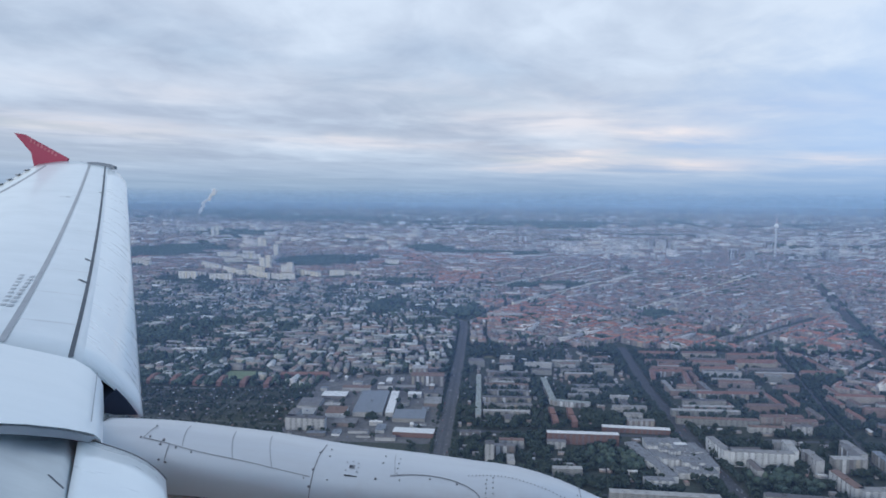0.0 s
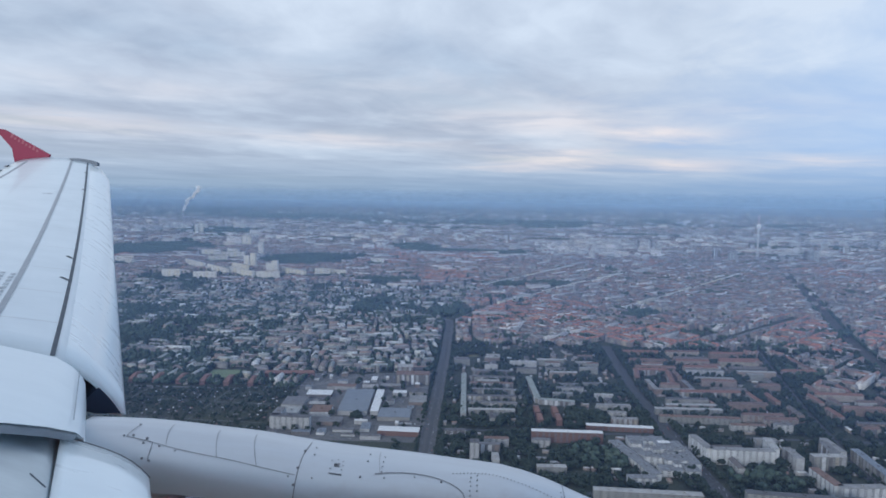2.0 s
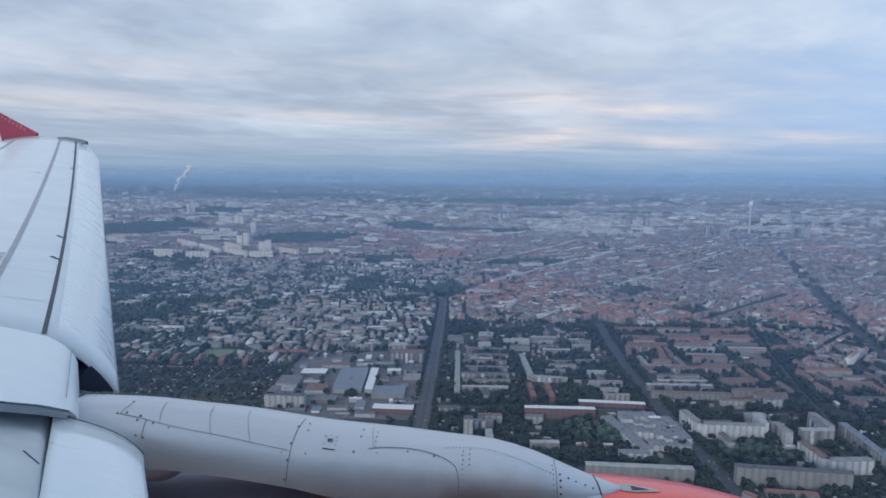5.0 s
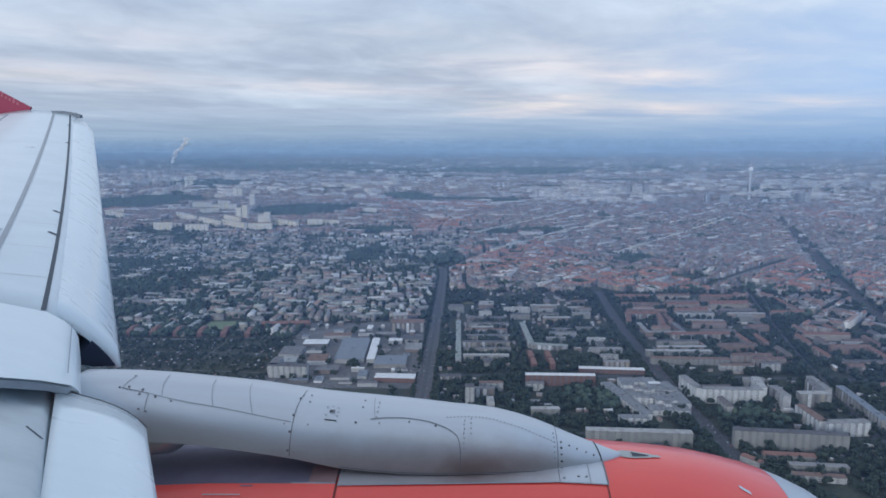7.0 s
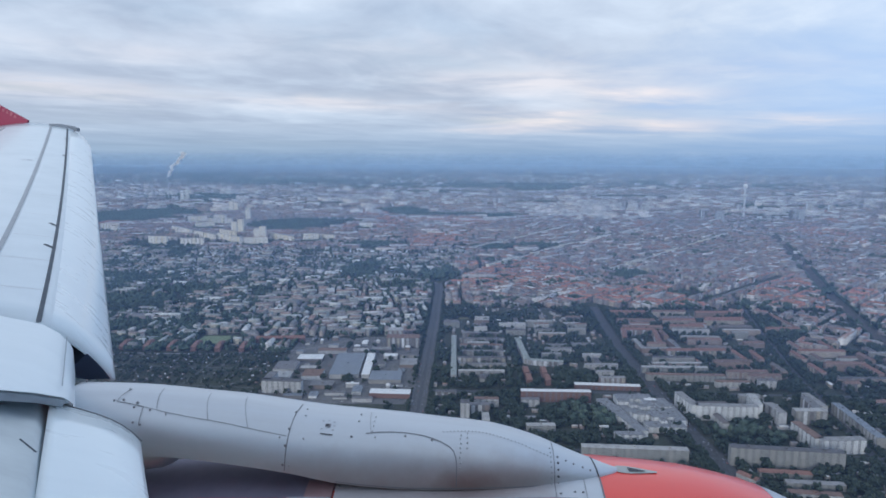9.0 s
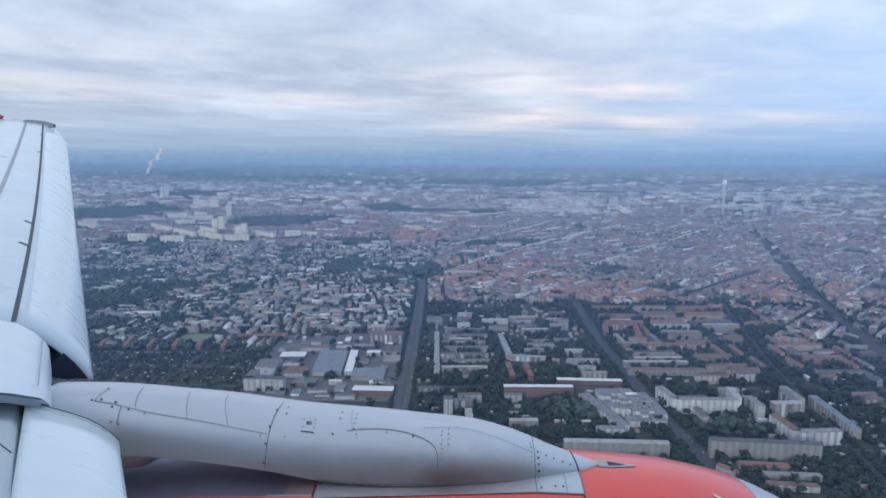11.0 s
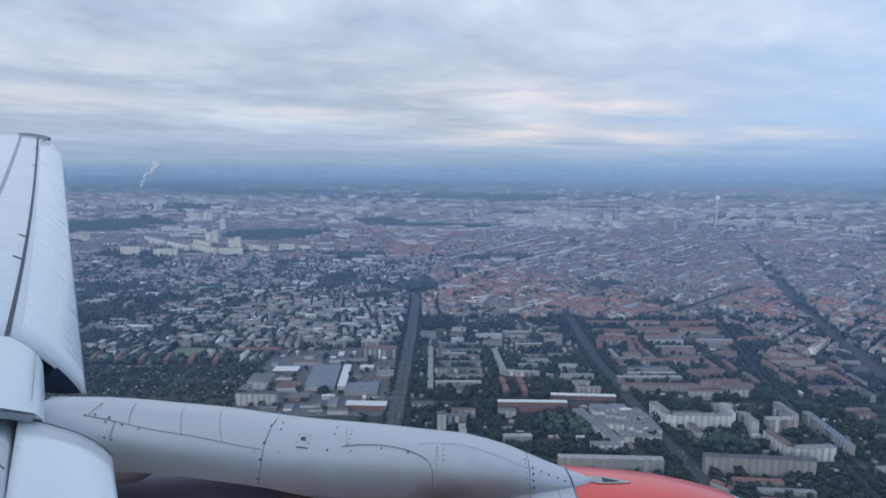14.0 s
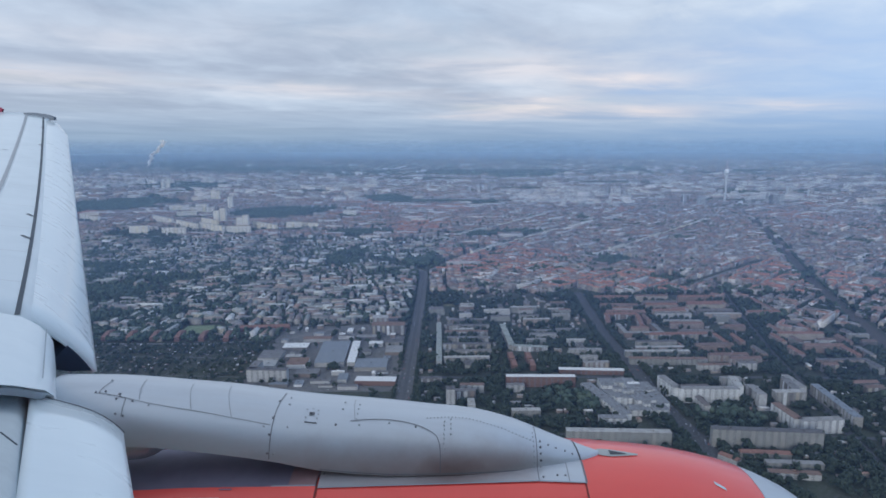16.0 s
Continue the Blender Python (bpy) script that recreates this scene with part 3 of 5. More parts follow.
part("bay_end_panel", loft([[on_cowl(x, r, d) for d in span(8, 18.4, 5)] for x, r in ((-1.08, 1.085), (-0.9, 1.115))], False), BAY_RED, plane, "red-brown end panel of the dark gap", True)
lip = [(1.953, 0.951), (2.08, 0.902), (2.23, 0.83), (2.32, 0.77), (2.36, 0.71), (2.33, 0.66), (2.2, 0.64), (1.8, 0.68), (1.2, 0.74)]
part("inlet_lip", loft([[on_cowl(x, r, d) for d in range(0, 360, 5)] for x, r in lip]), LIP, plane, "pale metal engine inlet lip", True)
for x in (0.79, -0.885):
    part("cowl_seam", ribbon([on_cowl(x, cowl_r(x) + 0.003, d) for d in range(15, 70, 3)], lambda p: (0, p.y - AX_Y, p.z - AX_Z), 0.012), plain("red_seam", (0.30, 0.05, 0.04), 0.6), engine)
def skirt_edge(x):
    return 19.2 - 2.5 * (x + 0.88) if x < 0 else 17.0 - 3.4 * min(x, 0.5) + 0.35 * max(0.0, x - 0.5)


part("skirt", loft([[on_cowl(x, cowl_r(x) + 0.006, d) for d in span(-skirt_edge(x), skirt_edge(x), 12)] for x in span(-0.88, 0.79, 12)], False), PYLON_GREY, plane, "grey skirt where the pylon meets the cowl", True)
for x in (0.50, 0.69):
    part("seam", ribbon([on_cowl(x, cowl_r(x) + 0.009, d) for d in span(6, skirt_edge(x), 6)], lambda p: (0, p.y - AX_Y, p.z - AX_Z), 0.006), LINE if x < 0.6 else FAINT_LINE, engine)
part("seal", loft([[on_cowl(x, cowl_r(x) + 0.008, d) for d in (skirt_edge(x) - 0.2, skirt_edge(x) + 0.25)] for x in span(-0.88, 0.80, 12)], False), STRIPE, engine)
part("seal", loft([[on_cowl(0.79 + e, cowl_r(0.79) + 0.008, d) for e in (0.0, 0.011)] for d in span(3, skirt_edge(0.79), 6)], False), LINE, engine)
part("cowl_sill", loft([[on_cowl(x, cowl_r(x) - 0.004, d) for d in (17.5, 18.0, 18.5)] for x in span(-1.18, -0.90, 6)], False), STRIPE, plane, "thin grey sill along the dark gap", True)
part("air_scoop", loft([[on_cowl(x, cowl_r(x) + 0.005, -2.9 + d * w) for d in span(-2.9, 2.9, 5)] for x, w in ((0.925, 0.45), (0.935, 0.85), (0.96, 1.0), (1.02, 1.0), (1.09, 0.72), (1.15, 0.42), (1.20, 0.2))], False), SCOOP, engine, "flush grey air scoop")
part("scoop_mouth", loft([[on_cowl(x, cowl_r(x) + 0.009, d) for d in (a, b)] for x, a, b in ((1.01, -4.4, -1.0), (1.05, -3.7, -1.5), (1.12, -2.7, -2.2))], False), DARK_LINE, engine)
part("cowl_mark", loft([[on_cowl(x, cowl_r(x) + 0.004, d) for d in (a, a + 1.7)] for x, a in ((1.63, 9), (1.69, 11.5))], False), WHITE, engine)
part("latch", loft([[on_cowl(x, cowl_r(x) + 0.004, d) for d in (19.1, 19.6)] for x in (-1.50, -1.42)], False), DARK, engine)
part("latch_mark", loft([[on_cowl(x, cowl_r(x) + 0.004, d) for d in (22.6, 23.1)] for x in (-1.72, -1.48)], False), PALE_MARK, engine)

# pylon: stations of (x, half width, top, bottom)
PYLON = [(-2.74, 0.28, -1.590, -1.93), (-2.35, 0.30, -1.591, -1.93), (-2.05, 0.31, -1.609, -1.93), (-1.9, 0.31, -1.623, -1.935), (-1.55, 0.315, -1.651, -1.965), (-1.15, 0.32, -1.704, -2.015),
         (-0.9, 0.32, -1.726, -2.065), (-0.5, 0.32, -1.755, -2.095), (-0.18, 0.31, -1.788, -2.095), (0.1, 0.285, -1.812, -2.095), (0.38, 0.235, -1.883, -2.10),
         (0.6, 0.175, -1.970, -2.105), (0.75, 0.125, -2.022, -2.115), (0.86, 0.07, -2.055, -2.115), (0.93, 0.015, -2.07, -2.10)]
PY_Y = 4.13


def pylon_at(x):
    """The station at x, eased from one row of the table to the next."""
    for i in range(len(PYLON) - 1):
        a, b = PYLON[i], PYLON[i + 1]
        if a[0] <= x <= b[0]:
            h = b[0] - a[0]
            f = (x - a[0]) / h
            before, after = PYLON[max(i - 1, 0)], PYLON[min(i + 2, len(PYLON) - 1)]
            m0 = [(q - p) / (b[0] - before[0]) * h for p, q in zip(before, b)]
            m1 = [(q - p) / (after[0] - a[0]) * h for p, q in zip(a, after)]
            return [p * (2 * f ** 3 - 3 * f * f + 1) + u * (f ** 3 - 2 * f * f + f) + q * (3 * f * f - 2 * f ** 3) + v * (f ** 3 - f * f) for p, q, u, v in zip(a, b, m0, m1)]
    return PYLON[-1]


def pylon_point(x, deg, out=0.0):
    """deg: 0 at the foot of the near side, 90 at the crown, 180 at the far foot."""
    _, w, top, bot = pylon_at(x)
    a = radians(deg)
    c, s = math.cos(a), math.sin(a)
    return Vector((x, PY_Y - (w + out) * math.copysign(abs(c) ** 0.74, c), bot + (top - bot + out) * abs(s) ** 0.92))


def pylon_normal(p):
    _, w, top, bot = pylon_at(p.x)
    return (0, (p.y - PY_Y) / w, max(0.0, (p.z - bot) / (top - bot) - 0.45) * 2)


xs = [s[0] for s in PYLON]
fine_xs = sorted(set([round(x, 3) for a, b in zip(xs, xs[1:]) for x in (a, a + (b - a) / 2)] + [xs[-1]]))
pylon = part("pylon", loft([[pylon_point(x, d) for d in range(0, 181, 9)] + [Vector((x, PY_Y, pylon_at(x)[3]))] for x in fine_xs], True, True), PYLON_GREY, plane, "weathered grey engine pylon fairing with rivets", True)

pylon.data.set_sharp_from_angle(angle=radians(48))


def cross_seam(x0, x1, a, b, mat=LINE, w=0.008):
    pts = [pylon_point(x0 + (x1 - x0) * i / 12, a + (b - a) * i / 12, 0.003) for i in range(13)]
    part("seam", ribbon(pts, pylon_normal, w * 0.75), mat, pylon)


cross_seam(-1.20, -1.17, 2, 94, LINE, 0.0075)
cross_seam(-0.67, -0.70, 60, 92, FAINT_LINE, 0.005)
cross_seam(0.50, 0.50, 2, 110, LINE, 0.006)
cross_seam(0.80, 0.76, 4, 110, DARK_LINE, 0.013)
cross_seam(-1.45, -1.54, 45, 92, FAINT_LINE, 0.006)
cross_seam(-1.71, -1.79, 47, 92, FAINT_LINE, 0.006)
cross_seam(-2.06, -2.11, 57, 92, FAINT_LINE, 0.006)
cross_seam(-2.15, -2.15, 33, 58, LINE, 0.006)
cross_seam(-2.34, -2.31, 63, 88, LINE, 0.006)
cross_seam(-2.73, -2.73, 5, 120, DARK_LINE, 0.02)
for mat, w, row in ((LINE, 0.0055, ((-2.34, 63), (-2.24, 60.5), (-2.15, 58))), (FAINT_LINE, 0.0055, ((-2.15, 58), (-2.0, 53), (-1.85, 50), (-1.7, 48), (-1.57, 46), (-1.44, 44), (-1.32, 43), (-1.2, 42))),
                    (LINE, 0.006, ((-0.70, 58), (-0.62, 61.5), (-0.54, 63.5), (-0.46, 64.5), (-0.38, 64), (-0.32, 62.5), (-0.27, 60), (-0.22, 56.5), (-0.17, 51), (-0.14, 45), (-0.125, 36), (-0.12, 26), (-0.12, 14), (-0.12, 3)))):
    part("seam", ribbon([pylon_point(x, d, 0.003) for x, d in row], pylon_normal, w), mat, pylon)
pts = [pylon_point(x, 1.5, 0.004) for x in span(-0.88, 0.48, 10)]
part("seam", ribbon(pts, pylon_normal, 0.006), LINE, pylon)


def stud(x, d, r=0.008, mat=None):
    p = pylon_point(x, d, 0.004)
    n = Vector(pylon_normal(p)).normalized()
    bm = bmesh.new()
    bmesh.ops.create_cone(bm, cap_ends=True, segments=8, radius1=r, radius2=r * 0.8, depth=0.005, matrix=Matrix.Translation(p) @ n.to_track_quat("Z", "Y").to_matrix().to_4x4())
    part("rivet", bm, mat or LINE, pylon)


for x, d, r in ((-1.18, 80, 8), (-1.12, 88, 6), (-1.11, 76, 7), (-1.19, 52, 8), (-1.20, 30, 9), (-1.21, 8, 9), (-1.17, 8, 6), (-0.76, 88, 7), (-0.76, 76, 7), (-1.24, 39, 6), (-1.09, 42, 6), (-0.79, 52, 8), (-0.45, 60, 7),
                (-0.28, 58, 8), (-0.64, 54, 6), (-2.32, 87, 7), (-2.36, 64, 8), (-2.30, 66, 8), (-2.20, 63, 10), (-2.21, 56, 8), (-2.10, 54, 8), (-1.99, 50, 6), (-2.19, 36, 8), (-2.14, 34, 8)):
    stud(x, d, r / 1000, LINE if r > 7 else FAINT_LINE)
for i in range(5):
    stud(0.525, 3 + i * 15, 0.008, DARK_LINE if i % 2 else LINE)
for i in range(8):
    stud(0.480, 3 + i * 11, 0.005, FAINT_LINE)
for i in range(30):
    f = i / 29
    stud(-0.21 + 0.67 * f, 73 + 5 * math.sin(f * 5.2) - 9 * max(0.0, f - 0.75) * 4, 0.0042, FAINT_LINE)
for i in range(8):
    stud(-0.10 + 0.004 * (i % 2), 24 + 6.5 * i, 0.0055, FAINT_LINE)
for i in range(4):
    stud(-0.055, 50 + 8 * i, 0.0055, FAINT_LINE)
    stud(-0.66, 62 + 8 * i, 0.0045, FAINT_LINE)
for x, d in ((0.58, 60), (0.63, 56), (0.69, 52), (0.74, 45)):
    stud(x, d, 0.0065, LINE)
for x, d in ((-0.89, 13.4), (-0.86, 13.4), (-0.74, 12.6), (-0.64, 13.0), (-0.54, 13.0), (-0.44, 13.0), (0.53, 13.4), (0.62, 12.4), (0.67, 12.4)):
    p = on_cowl(x, cowl_r(x) + 0.008, d)
    bm = bmesh.new()
    bmesh.ops.create_cone(bm, cap_ends=True, segments=8, radius1=0.008, radius2=0.007, depth=0.005, matrix=Matrix.Translation(p))
    part("rivet", bm, LINE, pylon)
for dx, dd, w, mat in ((0, 0, 0.036, LINE), (-0.004, 0, 0.018, DARK_LINE), (-0.036, 6, 0.012, FAINT_LINE), (0.036, 6, 0.012, FAINT_LINE), (-0.036, -6, 0.012, FAINT_LINE), (0.036, -6, 0.012, FAINT_LINE), (0, 8, 0.010, FAINT_LINE), (0.04, 0, 0.010, FAINT_LINE)):
    c = pylon_point(-0.95 + dx, 64 + dd, 0.004 if w != 0.018 else 0.007)
    part("drain_port", ribbon([c - Vector((w / 2, 0, 0)), c + Vector((w / 2, 0, 0))], pylon_normal, w * 0.7), mat, pylon)
part("drain_slot", ribbon([pylon_point(x, 51.5, 0.004) for x in (-0.99, -0.95, -0.91)], pylon_normal, 0.007), DARK_LINE, pylon)
KEEL = [(-2.7, 0.28, 0.15), (-2.3, 0.28, 0.15), (-2.14, 0.275, 0.145), (-2.07, 0.265, 0.135), (-2.03, 0.245, 0.12), (-1.995, 0.21, 0.098), (-1.975, 0.165, 0.07), (-1.965, 0.08, 0.035)]
part("keel_fairing", loft([[Vector((x, 4.13 + w * math.cos(a), -1.972 + h * math.sin(a))) for a in span(0, 2 * math.pi * 19 / 20, 20)] for x, w, h in KEEL], True, True), PYLON_GREY, plane, "rounded lower fairing behind the pylon", True)

# cabin skin round the eye, with the window that it looks through
F_Y, F_Z, F_R = -1.81, -0.30, 1.98


def skin(x, deg, r=F_R):
    return Vector((x, F_Y + r * math.cos(radians(deg)), F_Z + r * math.sin(radians(deg))))


stations = [(-14.0, 1.7), (-10.0, F_R), (-0.33, F_R)]
part("fuselage", loft([[skin(x, d, r) for d in range(0, 360, 6)] for x, r in stations], True, True), WHITE, plane, "white cabin tube of the airliner", True)
part("fuselage", loft([[skin(x, d, r) for d in range(0, 360, 6)] for x, r in ((0.38, F_R), (8.0, F_R), (10.5, 1.6), (12.0, 0.9), (12.6, 0.2))], True, True), WHITE, plane, "white cabin tube of the airliner", True)
part("fuselage", loft([[skin(x, d) for d in span(20, 342, 55)] for x in (-0.33, 0.38)], False), WHITE, plane, "white cabin tube of the airliner", True)
inner = [(-0.172, -0.035), (-0.158, -0.064), (-0.151, -0.08), (-0.146, -0.095), (-0.13, -0.14), (-0.09, -0.17), (0.1, -0.17), (0.16, -0.14), (0.18, -0.09), (0.18, 0.14), (0.15, 0.18), (-0.12, 0.18), (-0.16, 0.15), (-0.18, 0.10), (-0.180, 0.0)]
wide = [(x * 1.35, z * 1.35) for x, z in inner]
outer = [(-0.36, -0.05), (-0.36, -0.07), (-0.36, -0.1), (-0.36, -0.3), (-0.25, -0.42), (-0.1, -0.42), (0.1, -0.42), (0.40, -0.42), (0.40, -0.09), (0.40, 0.2), (0.40, 0.42), (-0.1, 0.42), (-0.36, 0.42), (-0.36, 0.15), (-0.36, 0.0)]
part("window_surround", loft([[Vector((x, y, z)) for x, z in loop] for loop, y in ((outer, 0.135), (inner, 0.14), (wide, 0.165), (outer, 0.18))]), RUBBER, plane, "dark rim of the cabin window")


# ---- the town: metres of the real town, times K ----
rng = np.random.default_rng(7)


def tri_mesh(name, verts, tris, mats, index=None, smooth=False):
    """One mesh from arrays of corners and triangles."""
    me = bpy.data.meshes.new(name)
    me.vertices.add(len(verts))
    me.vertices.foreach_set("co", np.asarray(verts, dtype=np.float32).ravel())
    n = len(tris)
    me.loops.add(3 * n)
    me.loops.foreach_set("vertex_index", np.asarray(tris, dtype=np.int32).ravel())
    me.polygons.add(n)
    me.polygons.foreach_set("loop_start", np.arange(0, 3 * n, 3, dtype=np.int32))
    for m in mats:
        me.materials.append(m)
    if index is not None:
        me.polygons.foreach_set("material_index", np.asarray(index, dtype=np.int32))
    if smooth:
        me.polygons.foreach_set("use_smooth", np.ones(n, dtype=bool))
    me.update()
    me.validate()
    return me


HOUSE_TRIS = np.array([(0, 1, 5), (0, 5, 4), (2, 3, 7), (2, 7, 6), (1, 2, 6), (1, 6, 5), (3, 0, 4), (3, 4, 7), (5, 6, 9), (7, 4, 8), (4, 5, 9), (4, 9, 8), (6, 7, 8), (6, 8, 9)])
HOUSE_MATS = np.array([0] * 10 + [1] * 4)


def houses_mesh(name, rows, mats):
    """rows: x, y, length, width, height, degrees, roof rise; joined, one island a house."""
    a = np.array(rows, dtype=float)
    n = len(a)
    hl, hw = a[:, 2] / 2, a[:, 3] / 2
    z, r = a[:, 4], a[:, 6]
    inset = np.where(r > 0.1, 0.0, hl * 0.6)
    lx = np.stack([-hl, hl, hl, -hl, -hl, hl, hl, -hl, -hl + inset, hl - inset], 1)
    ly = np.stack([-hw, -hw, hw, hw, -hw, -hw, hw, hw, 0 * hw, 0 * hw], 1)
    lz = np.stack([0 * z - 1] * 4 + [z] * 4 + [z + r] * 2, 1)
    c, s = np.cos(np.radians(a[:, 5]))[:, None], np.sin(np.radians(a[:, 5]))[:, None]
    v = np.stack([a[:, :1] + lx * c - ly * s, a[:, 1:2] + lx * s + ly * c, lz], 2) * K
    tris = (HOUSE_TRIS[None] + (np.arange(n) * 10)[:, None, None]).reshape(-1, 3)
    return tri_mesh(name, v.reshape(-1, 3), tris, mats, np.tile(HOUSE_MATS, n))


def stuff(name, me, label, category):
    return tagged(new(name, me), label, category, "", "stuff")


def ball():
    bm = bmesh.new()
    bmesh.ops.create_icosphere(bm, subdivisions=1, radius=1.0)
    v = np.array([x.co[:] for x in bm.verts])
    f = np.array([[w.index for w in x.verts] for x in bm.faces])
    bm.free()
    return v, f


ICO_V, ICO_F = ball()


def clumps_mesh(name, rows, mat):
    """rows: x, y, z, radius, height; one uneven clump of leaves each."""
    a = np.array(rows, dtype=float)
    n = len(a)
    wob = 1 + rng.uniform(-0.32, 0.28, (n, len(ICO_V), 1))
    turn = rng.uniform(0, 6.28, n)
    c, s = np.cos(turn)[:, None], np.sin(turn)[:, None]
    v = np.tile(ICO_V[None], (n, 1, 1)) * wob
    x, y = v[:, :, 0] * c - v[:, :, 1] * s, v[:, :, 0] * s + v[:, :, 1] * c
    v = np.stack([a[:, :1] + x * a[:, 3:4], a[:, 1:2] + y * a[:, 3:4], a[:, 2:3] + v[:, :, 2] * a[:, 4:5]], 2) * K
    tris = (ICO_F[None] + (np.arange(n) * len(ICO_V))[:, None, None]).reshape(-1, 3)
    return tri_mesh(name, v.reshape(-1, 3), tris, [mat], None, False)


def tree_rows(x, y, size, parts):
    rows = []
    if parts > 4:
        for _ in range(parts):
            a, d = rng.uniform(0, 6.28), size * 0.62 * math.sqrt(rng.random())
            rows.append((x + d * math.cos(a), y + d * math.sin(a), size * rng.uniform(0.6, 1.45) * (1 - 0.3 * d / size), size * rng.uniform(0.2, 0.36), size * rng.uniform(0.2, 0.4)))
        return rows
    for _ in range(parts):
        a, d = rng.uniform(0, 6.28), size * rng.uniform(0.1, 0.5)
        rows.append((x + d * math.cos(a), y + d * math.sin(a), size * rng.uniform(0.75, 1.35), size * rng.uniform(0.38, 0.66), size * rng.uniform(0.4, 0.75)))
    return rows


# where something stands already: cells of 5 m
CELL, MX, MY = 5.0, -4200.0, 700.0
taken = np.zeros((1700, 1000), dtype=bool)


def mark(x, y, lx, ly, deg=0.0):
    c, s = math.cos(radians(deg)), math.sin(radians(deg))
    for u in np.arange(-lx / 2, lx / 2 + 0.1, CELL * 0.8):
        for v in np.arange(-ly / 2, ly / 2 + 0.1, CELL * 0.8):
            i, j = int((x + u * c - v * s - MX) / CELL), int((y + u * s + v * c - MY) / CELL)
            if 0 <= i < taken.shape[0] and 0 <= j < taken.shape[1]:
                taken[i, j] = True


def is_free(x, y, lx=0.0, ly=0.0, deg=0.0):
    c, s = math.cos(radians(deg)), math.sin(radians(deg))
    for u in ((0,) if lx == 0 else (-lx / 2, -lx / 4, 0, lx / 4, lx / 2)):
        for v in ((0,) if ly == 0 else (-ly / 2, 0, ly / 2)):
            i, j = int((x + u * c - v * s - MX) / CELL), int((y + u * s + v * c - MY) / CELL)
            if 0 <= i < taken.shape[0] and 0 <= j < taken.shape[1] and taken[i, j]:
                return False
    return True


# ground, out to the horizon
bm = bmesh.new()
bmesh.ops.create_circle(bm, cap_ends=True, segments=96, radius=4940)
tagged(part("ground", bm, GROUND), "flat town ground of grass, yards and paving", "ground", "", "structure")


def road(name, points, width, mat, label, z=0.12, kerb=True):
    pts = [Vector((x * K, y * K, z * K)) for x, y in points]
    bm = ribbon(pts, lambda p: (0, 0, 1), width * K)
    r = bmesh.ops.extrude_face_region(bm, geom=bm.faces[:])
    bmesh.ops.translate(bm, vec=(0, 0, 0.02), verts=[g for g in r["geom"] if isinstance(g, bmesh.types.BMVert)])
    bmesh.ops.recalc_face_normals(bm, faces=bm.faces)
    for (x0, y0), (x1, y1) in zip(points, points[1:]):
        d = math.hypot(x1 - x0, y1 - y0)
        mark((x0 + x1) / 2, (y0 + y1) / 2, d, width + 8, math.degrees(math.atan2(y1 - y0, x1 - x0)))
    return tagged(part(name, bm, mat), label, "road", "", "structure")


AVENUE = [(-108, 880), (-113, 1218), (-118, 1493), (-126, 1915), (-139, 2367), (-150, 2480)]
BROAD = [(410, 800), (401, 1014), (383, 1192), (378, 1423), (367, 1656), (378, 2128)]
road("road", AVENUE, 30, AVENUE_ASPHALT, "wide grey avenue with tram tracks in the middle")
road("tram_track", AVENUE, 7, ASPHALT, "dark tram bed along the middle of the avenue", 0.4)
road("road", BROAD, 34, WORN_ASPHALT, "grey main street lined with parked cars")
road("road", [(640, 900), (682, 1196), (731, 1501), (787, 1785), (849, 2078), (900, 2330)], 15, ASPHALT, "narrow dark street under trees")
road("road", [(-150, 2480), (-356, 2700), (-655, 2973), (-900, 3180)], 16, PALE_ROAD, "pale street running away into the suburb")
road("road", [(-128, 2480), (0, 2788), (311, 3289), (1023, 4300), (1300, 4700)], 20, PALE_ROAD, "pale street between blocks of flats")
road("road", [(736, 2189), (1019, 2486), (1250, 2700)], 16, PALE_ROAD, "pale worn street between red roofs")
road("road", [(-900, 1545), (-640, 1550), (-440, 1600), (-300, 1720), (-130, 1740)], 9, PALE_ROAD, "pale lane along the allotment gardens")
road("road", [(-130, 1330), (367, 1345), (700, 1350), (1200, 1345)], 12, ASPHALT, "grey side street between slab blocks", 0.05)
road("road", [(-110, 1060), (400, 1065), (660, 1062), (1100, 1040)], 12, ASPHALT, "grey side street with parked cars", 0.05)
road("road", [(0, 2080), (378, 2095), (850, 2078), (1400, 2060)], 13, ASPHALT, "grey cross street before the old town blocks", 0.05)
road("railway_cutting", [(960, 1200), (1040, 1560), (1103, 1804), (1135, 1956), (1235, 2305), (1400, 2803), (1560, 3271), (1690, 3700), (1800, 4100)], 36, BALLAST, "dark railway cutting curving through the town", 0.2)


